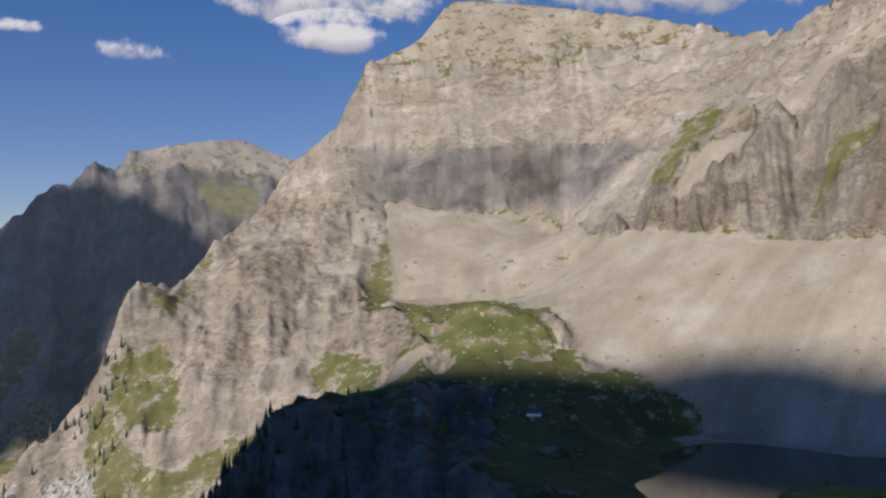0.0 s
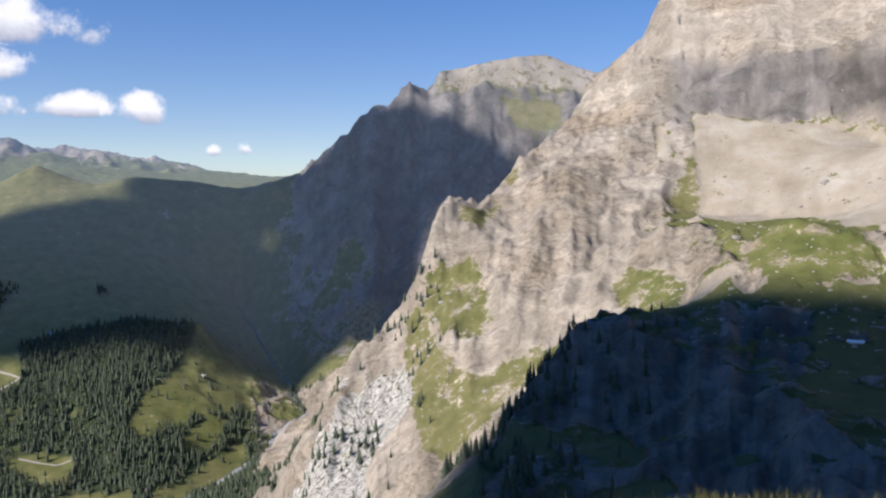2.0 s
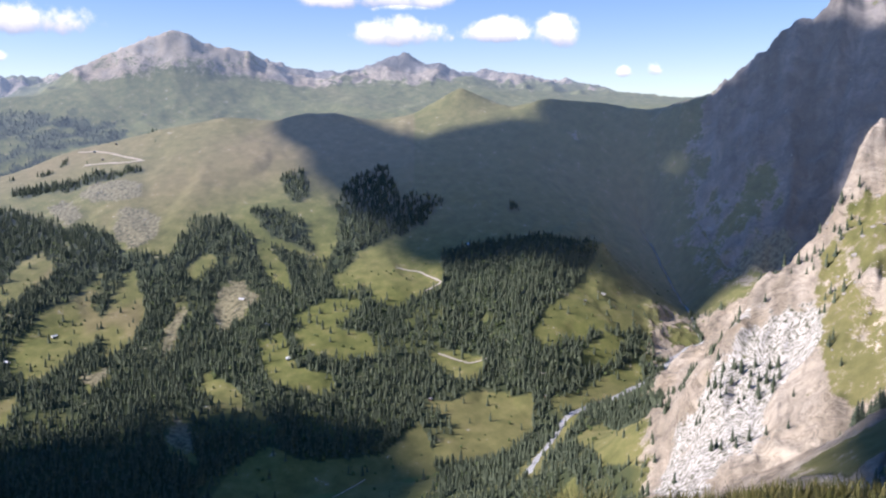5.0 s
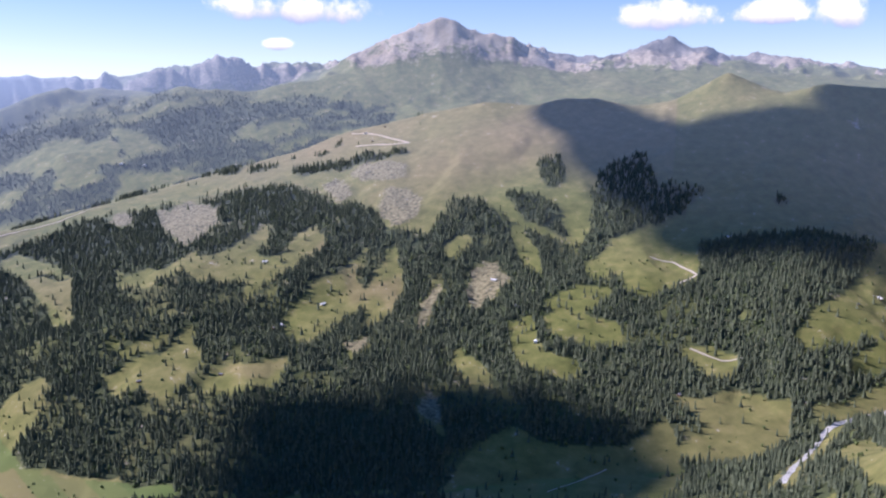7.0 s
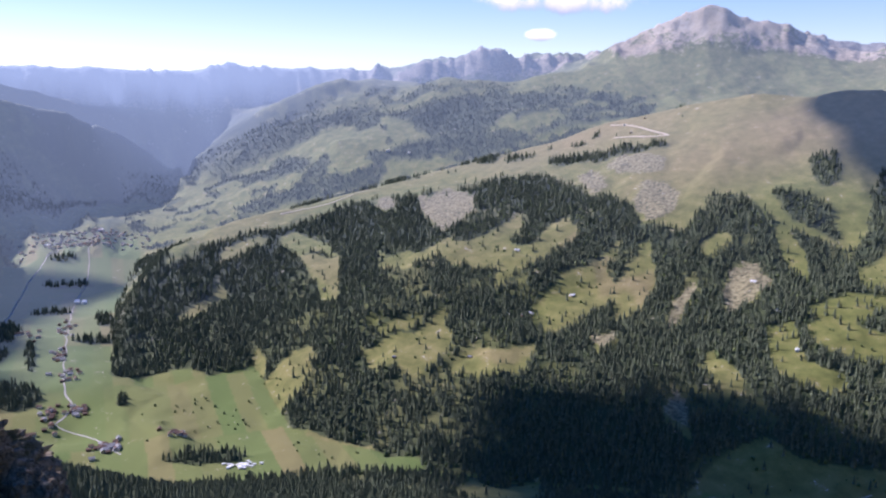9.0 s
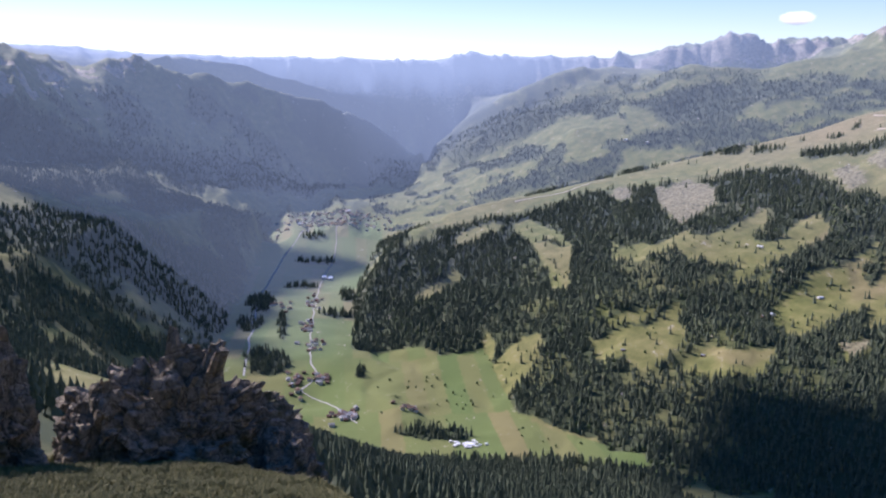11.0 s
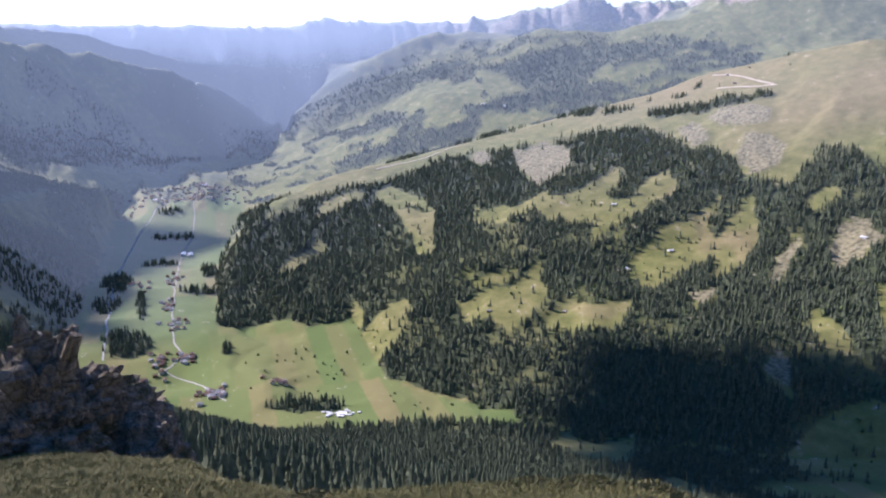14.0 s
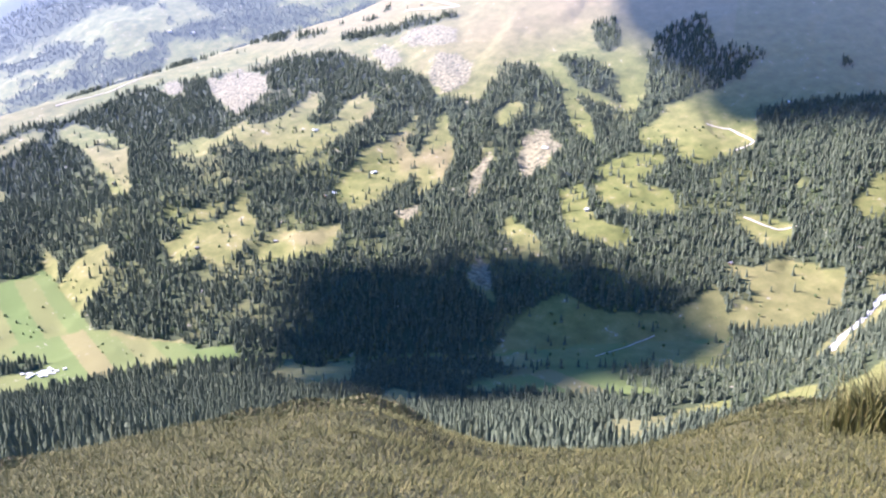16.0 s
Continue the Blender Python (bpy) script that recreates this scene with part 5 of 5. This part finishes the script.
def shrub(bearing_deg, dist, spread, height, count, seed, label, mat=HEATH, name="heath_shrub"):
    count *= 3
    r = np.random.default_rng(seed)
    x0, y0 = at(bearing_deg, dist)
    q, t = spread * np.sqrt(r.random(count)), r.uniform(0, TAU, count)
    x, y = x0 + q * np.cos(t), y0 + q * np.sin(t)
    up = height * (1 - (q / spread) ** 2) * r.random(count)
    z = ground_at(x, y) + up
    s = r.uniform(0.006, 0.016, count)
    d = r.normal(size=(3, count, 3)) * s[None, :, None]
    mid = np.stack([x, y, z], 1)
    v = np.stack([mid + d[0], mid + d[1], mid + d[2]], 1).reshape(-1, 3)
    ob = new(name, mesh_of(name, v, np.arange(3 * count).reshape(-1, 3), mat, False))
    return tagged(ob, label, "shrub", "low shrubs on the knoll")


shrub(68.5, 8.8, 0.34, 0.12, 2600, 1, "low dark green heath shrub on the top of the knoll")
shrub(73, 8.7, 0.4, 0.09, 2200, 2, "low browned heath shrub among dry grass")
shrub(77, 8.8, 0.3, 0.08, 1500, 3, "low browned heath shrub among dry grass")
shrub(66.6, 8.8, 0.3, 0.10, 2500, 4, "low dark green heath shrub at the rim")
shrub(91.5, 9.6, 0.35, 0.12, 2500, 5, "low reddish heath shrub at the rim")
shrub(41.5, 9.0, 0.4, 0.09, 2200, 6, "low green heath shrub on the knoll")
shrub(106.0, 19.7, 0.7, 1.6, 9000, 7, "dark green dwarf shrub growing on the crag", name="dwarf_shrub")
shrub(101.6, 19.2, 0.6, 0.6, 6000, 8, "dark green dwarf shrub at the foot of the crag", name="dwarf_shrub")
rg = np.random.default_rng(3)
x0, y0 = at(36.5, 7.6)
blades("grass_tussock", "tall olive grass tussock on the knoll", x0 + rg.normal(0, 0.16, 900), y0 + rg.normal(0, 0.16, 900), 0.42, TURF, rg, 0.8, 0.006)


# ---- single spruces on the ribs ----
BARK = blade_material("spruce_bark", (0.06, 0.045, 0.035), (0.08, 0.06, 0.045), (0.1, 0.075, 0.06))


def spruce(seed, label):
    """A spruce 17 m high: tapered trunk and a crown of drooping boughs."""
    r = random.Random(seed)
    top = tagged(new("spruce_tree"), label, "tree", "single spruces on the rocky ribs")
    bm = bmesh.new()
    bmesh.ops.create_cone(bm, segments=7, radius1=0.28, radius2=0.03, depth=17.6, cap_ends=True, matrix=Matrix.Translation((0, 0, 7.6)))
    part("trunk", bm, BARK, top)
    bm = bmesh.new()
    for k in range(15):
        z = 1.2 + 1.05 * k + r.uniform(-0.2, 0.2)
        reach = (3.3 * (1 - k / 16) + 0.35) * r.uniform(0.8, 1.15)
        for s in range(9):
            a = TAU * s / 9 + r.uniform(-0.3, 0.3)
            q = reach * r.uniform(0.65, 1.15)
            d, side = Vector((math.cos(a), math.sin(a), 0)), Vector((-math.sin(a), math.cos(a), 0))
            root = Vector((0, 0, z + 0.55 * q))
            tip = d * q + Vector((0, 0, z - 0.18 * q))
            mid = d * q * 0.62 + Vector((0, 0, z + 0.12 * q))
            w = 0.32 * q + 0.15
            pts = [bm.verts.new(p) for p in (root, mid + side * w - Vector((0, 0, 0.2)), tip, mid - side * w - Vector((0, 0, 0.2)))]
            bm.faces.new(pts[:3])
            bm.faces.new((pts[0], pts[2], pts[3]))
    for s in range(5):
        a = TAU * s / 5
        bm.faces.new([bm.verts.new(p) for p in ((0, 0, 17.6), (0.4 * math.cos(a), 0.4 * math.sin(a), 15.8), (0.4 * math.cos(a + 1.3), 0.4 * math.sin(a + 1.3), 15.8))])
    part("crown", bm, SPRUCE, top)
    return top


order = np.argsort(np.hypot(LONE_X, LONE_Y))
far_half = order[280:]
wood("spruce_grove", "scattered dark spruces on the rocky ribs", LONE_X[far_half], LONE_Y[far_half], 16, np.random.default_rng(21))
FIRS = [spruce(s, t) for s, t in ((1, "dark green spruce on a shaded rocky rib"), (2, "dark green spruce on a shaded rocky rib"), (3, "slender dark spruce on a shaded rocky rib"))]
rt = random.Random(4)
for count, k in enumerate(order[:280]):
    gx, gy = float(LONE_X[k]), float(LONE_Y[k])
    m = pose(gx, gy, turf_height(gx, gy) - 0.3, 0, 0, rt.uniform(0, 360))
    grown = FIRS[count] if count < 3 else copy_thing(FIRS[rt.randrange(3)], m)
    s = rt.uniform(0.6, 1.15)
    grown.matrix_world = m @ Matrix.Diagonal((s * rt.uniform(0.85, 1.2), s * rt.uniform(0.85, 1.2), s, 1))


def plain_material(name, a, b_, scale, rough=0.9):
    m, n, l, b = material(name, rough)
    l.new(ramp(n, l, noise_node(n, l, scale, 7, 0.65), [(0.3, a), (0.7, b_)]), b.inputs["Base Color"])
    return m


# ---- boulders on the scree and the grassy hill ----
def lump(r):
    bm = bmesh.new()
    bmesh.ops.create_icosphere(bm, subdivisions=1, radius=1.0)
    for v in bm.verts:
        v.co *= r.uniform(0.7, 1.2)
    vs = np.array([v.co[:] for v in bm.verts])
    bm.verts.index_update()
    fs = np.array([[v.index for v in f.verts] for f in bm.faces])
    bm.free()
    return vs, fs


rb = np.random.default_rng(17)
lumps = [lump(random.Random(s)) for s in range(5)]
vs, fs, total = [], [], 0
for a0, a1, r0, r1, count, size in ((-9, 8, 960, 1150, 120, 1.5), (-34, -8, 900, 1240, 170, 1.3), (-8, 5, 1300, 1650, 90, 1.8), (8, 22, 1020, 1350, 110, 1.6), (-9, 4, 820, 960, 60, 1.4)):
    for _ in range(count):
        bx, by = at(rb.uniform(a0, a1), rb.uniform(r0, r1))
        v, f = lumps[rb.integers(0, 5)]
        s = size * rb.lognormal(0, 0.45) * np.array([1, rb.uniform(0.6, 1), rb.uniform(0.5, 0.8)])
        vs.append(v * s + np.array([bx, by, turf_height(bx, by) + 0.15 * s[2]]))
        fs.append(f + total)
        total += len(v)
STONE = plain_material("pale_boulder_stone", (0.24, 0.22, 0.19), (0.42, 0.39, 0.34), 0.6)
tagged(new("boulders", mesh_of("boulders", np.concatenate(vs), np.concatenate(fs), STONE, False)), "pale limestone boulders strewn over scree and pasture", "boulders", kind="stuff")


# ---- roads, streams ----
GRAVEL = plain_material("pale_gravel", (0.32, 0.28, 0.22), (0.48, 0.43, 0.36), 0.2)
ASPHALT = plain_material("worn_asphalt", (0.27, 0.26, 0.24), (0.38, 0.36, 0.33), 0.1)
STREAM = plain_material("stream_boulders", (0.16, 0.16, 0.15), (0.5, 0.5, 0.48), 0.16)


def ribbon(name, points, width, mat, label, lift=0.6, wander=6.0):
    p = [Vector((*at(a, r), 0)) for a, r in points]
    line = []
    for i in range(len(p) - 1):
        n = max(3, int((p[i + 1] - p[i]).length / 12))
        line += [p[i].lerp(p[i + 1], k / n) for k in range(n)]
    line.append(p[-1])
    line = [q + Vector((noise.noise(q / 60), noise.noise(q / 60 + Vector((9, 9, 9))), 0)) * wander for q in line]
    bm = bmesh.new()
    last = None
    for i, q in enumerate(line):
        d = (line[min(i + 1, len(line) - 1)] - line[max(i - 1, 0)]).normalized()
        side = Vector((-d.y, d.x, 0)) * width / 2 * (1 + 0.4 * noise.noise(q / 25))
        row = []
        for s in (-1, 1):
            e = q + side * s
            row.append(bm.verts.new((e.x, e.y, turf_height(e.x, e.y) + lift)))
        if last:
            bm.faces.new((last[0], last[1], row[1], row[0]))
        last = row
    tagged(part(name, bm, mat), label, "road" if "road" in name else "stream", kind="structure")


ribbon("alp_road", [(66.1, 3300), (65.1, 3245), (63.7, 3109), (62.5, 3010), (63.7, 3050), (65.8, 3135)], 8, GRAVEL, "pale gravel zigzag road on the alp", 1.5, 2)
ribbon("alp_road", [(47.2, 2259), (45.8, 2243), (44.3, 2184), (45.4, 2140)], 5, GRAVEL, "pale gravel track through a pasture", 1.0, 3)
ribbon("valley_road", [(98.9, 2881), (99.3, 2681), (99.7, 2263), (100.0, 2030), (99.5, 1900), (100.6, 1833), (98.8, 1758), (97.0, 1607)], 3.6, ASPHALT, "pale valley road running through the hamlets")
ribbon("valley_road", [(98.9, 2881), (98.2, 3100), (98.0, 3600)], 4, ASPHALT, "valley road running towards the large village")
ribbon("mountain_stream", [(38.6, 1310), (37.6, 1434), (37.0, 1560), (36.4, 1640), (35.2, 1704), (31.7, 1860), (29.8, 2000), (27.8, 2150)], 12, STREAM, "pale mountain stream bed with white boulders")
ribbon("mountain_stream", [(27.9, 2157), (28.8, 2402), (30.1, 2590), (31.2, 2790), (31.9, 2823)], 6, STREAM, "narrow pale stream bed falling from the alp")
ribbon("river", [(104.2, 1905), (103.7, 2151), (103.2, 2477), (102.7, 2722), (101.5, 3100), (99.5, 3500)], 4.5, STREAM, "river along the valley floor")
ribbon("alp_road", [(53.1, 1361), (50.5, 1424), (49.4, 1450)], 2.2, GRAVEL, "pale farm track across a shaded meadow")
ribbon("alp_road", [(80.8, 3140), (82.1, 3050), (83.3, 2985), (84.9, 2960), (86.7, 2921)], 6, GRAVEL, "pale gravel road along the crest of the slope", 2.0, 4)
ribbon("alp_road", [(41.0, 1860), (42.5, 1850), (44.5, 1880)], 5, GRAVEL, "pale gravel track between spruces")

# ---- houses ----
TIMBER = plain_material("sun_browned_timber", (0.07, 0.042, 0.025), (0.16, 0.10, 0.06), 0.8)
PLASTER = plain_material("pale_plaster", (0.55, 0.52, 0.46), (0.72, 0.7, 0.65), 0.5)
TILES = plain_material("brown_roof_tiles", (0.10, 0.065, 0.05), (0.2, 0.13, 0.1), 0.7)
SLATE = plain_material("grey_roof_slates", (0.16, 0.16, 0.17), (0.3, 0.3, 0.31), 0.7)
METAL = plain_material("white_metal_roof", (0.7, 0.7, 0.7), (0.85, 0.85, 0.85), 0.3, 0.4)
GLASS = plain_material("dark_window_glass", (0.02, 0.025, 0.03), (0.05, 0.06, 0.07), 0.5, 0.1)


def box(bm, x0, x1, y0, y1, z0, z1):
    v = [bm.verts.new((x, y, z)) for z in (z0, z1) for x, y in ((x0, y0), (x1, y0), (x1, y1), (x0, y1))]
    for f in ((3, 2, 1, 0), (4, 5, 6, 7), (0, 1, 5, 4), (1, 2, 6, 5), (2, 3, 7, 6), (3, 0, 4, 7)):
        bm.faces.new([v[k] for k in f])


def house(label, w, d, h, roof_rise, wall_mat, roof_mat, windows=True, name="house", category="house", group="houses in the valley"):
    """A gabled house with its base 0.5 m in the ground: walls, roof with eaves, windows, door."""
    top = tagged(new(name), label, category, group)
    bm = bmesh.new()
    pts = [(-w / 2, -0.8), (w / 2, -0.8), (w / 2, h), (0, h + roof_rise), (-w / 2, h)]
    rows = [[bm.verts.new((x, y, z)) for x, z in pts] for y in (-d / 2, d / 2)]
    bm.faces.new(rows[0][::-1])
    bm.faces.new(rows[1])
    for k in range(5):
        bm.faces.new((rows[0][k], rows[0][(k + 1) % 5], rows[1][(k + 1) % 5], rows[1][k]))
    bmesh.ops.recalc_face_normals(bm, faces=bm.faces)
    part("wall", bm, wall_mat, top)
    bm = bmesh.new()
    e = 0.55
    slope = roof_rise / (w / 2)
    pts = [(-w / 2 - e, h - e * slope + 0.1), (0, h + roof_rise + 0.1), (w / 2 + e, h - e * slope + 0.1), (w / 2 + e, h - e * slope + 0.4), (0, h + roof_rise + 0.45), (-w / 2 - e, h - e * slope + 0.4)]
    rows = [[bm.verts.new((x, y, z)) for x, z in pts] for y in (-d / 2 - e, d / 2 + e)]
    for q in ((0, 1, 4, 5), (1, 2, 3, 4)):
        bm.faces.new([rows[0][k] for k in q])
        bm.faces.new([rows[1][k] for k in q][::-1])
    for k in range(6):
        bm.faces.new((rows[0][k], rows[0][(k + 1) % 6], rows[1][(k + 1) % 6], rows[1][k]))
    bmesh.ops.recalc_face_normals(bm, faces=bm.faces)
    part("roof", bm, roof_mat, top)
    if windows:
        for sx in (-1, 1):
            for z0 in (0.8, 2.6)[: 1 if h < 4 else 2]:
                bm = bmesh.new()
                box(bm, sx * w * 0.22 - 0.5, sx * w * 0.22 + 0.5, -d / 2 - 0.06, -d / 2 + 0.05, z0, z0 + 1.1)
                part("window", bm, GLASS, top)
        bm = bmesh.new()
        box(bm, w / 2 - 0.05, w / 2 + 0.07, -0.6, 0.6, -0.2, 2.0)
        part("door", bm, TIMBER, top)
    return top


KINDS = [house("brown timber chalet with a tiled gable roof", 7.2, 8.6, 3.4, 1.9, TIMBER, TILES),
         house("pale plastered house with a brown tiled roof", 7.6, 9.2, 4.2, 2.0, PLASTER, TILES),
         house("pale plastered house with a grey slate roof", 8.4, 10.5, 4.2, 1.9, PLASTER, SLATE)]
HUTS = [house("small weathered timber alp hut with a slate roof", 6.5, 8, 2.4, 1.5, TIMBER, SLATE, False, "alp_hut", "hut", "alp huts"),
        house("small alp hut with a bright metal roof", 7, 13, 2.4, 1.3, PLASTER, METAL, False, "alp_hut", "hut", "alp huts")]
CAMPER = house("white holiday caravan on a camp site", 2.6, 5, 2.2, 0.3, PLASTER, METAL, False, "caravan", "caravan", "caravans on the camp site")
unused = set(KINDS + HUTS + [CAMPER])


def put(thing, bearing_deg, dist, turn, scale=1.0):
    x, y = at(bearing_deg, dist)
    m = pose(x, y, turf_height(x, y) + 0.2, 0, 0, turn)
    if thing in unused:
        unused.discard(thing)
        thing.matrix_world = m
        return thing
    return copy_thing(thing, m)


rn = random.Random(8)
for a, r, count, da, dr in [(100.9, 1870, 18, 0.8, 70), (99.4, 1880, 18, 1.1, 30), (97.7, 1650, 30, 0.9, 40), (99.8, 2084, 14, 0.6, 70), (100.1, 2236, 14, 0.6, 70),
                            (99.5, 2508, 16, 0.7, 90), (93.4, 1660, 9, 0.8, 15), (102.3, 1800, 6, 0.5, 60), (101.8, 2450, 10, 1.0, 120)]:
    for _ in range(count):
        put(rn.choice(KINDS), a + rn.gauss(0, da * 0.5), r + rn.gauss(0, dr * 0.5), rn.choice((8, 98, 188)) + rn.uniform(-15, 15))
for _ in range(200):
    put(rn.choice(KINDS[1:]), min(101.8, max(94.6, rn.gauss(98.2, 1.7))), rn.uniform(3420, 3720), rn.uniform(0, 180))
for _ in range(34):
    put(CAMPER, rn.gauss(89.6, 0.55), rn.gauss(1495, 9), rn.uniform(-20, 20))
put(HUTS[1], -5.7, 852, 80)
for a, r in [(71.1, 2011), (70.6, 2030), (72.0, 2020), (42.6, 2339), (55.5, 2001), (35.1, 2132), (37.4, 1725), (57.0, 2161), (71.6, 2350), (68.0, 2130), (48.0, 1040), (84.0, 2320), (54.2, 1850), (74.5, 1830), (34.0, 2200), (113, 740), (45.0, 1700), (79.5, 1850), (64.8, 3130), (65.2, 3250), (64.0, 3260)]:
    put(rn.choice(HUTS), a, r, rn.uniform(0, 180))
HALL = house("long white hall with a bright metal roof in the large village", 14, 34, 5, 2, PLASTER, METAL, False, "sports_hall", "building", "halls in the valley")
unused.add(HALL)
for a, r, turn in [(97.4, 3680, 60), (98.5, 2836, 95), (98.9, 2850, 95), (79.9, 3856, 70), (78.6, 3824, 70), (100.2, 3520, 20)]:
    put(HALL, a, r, turn)
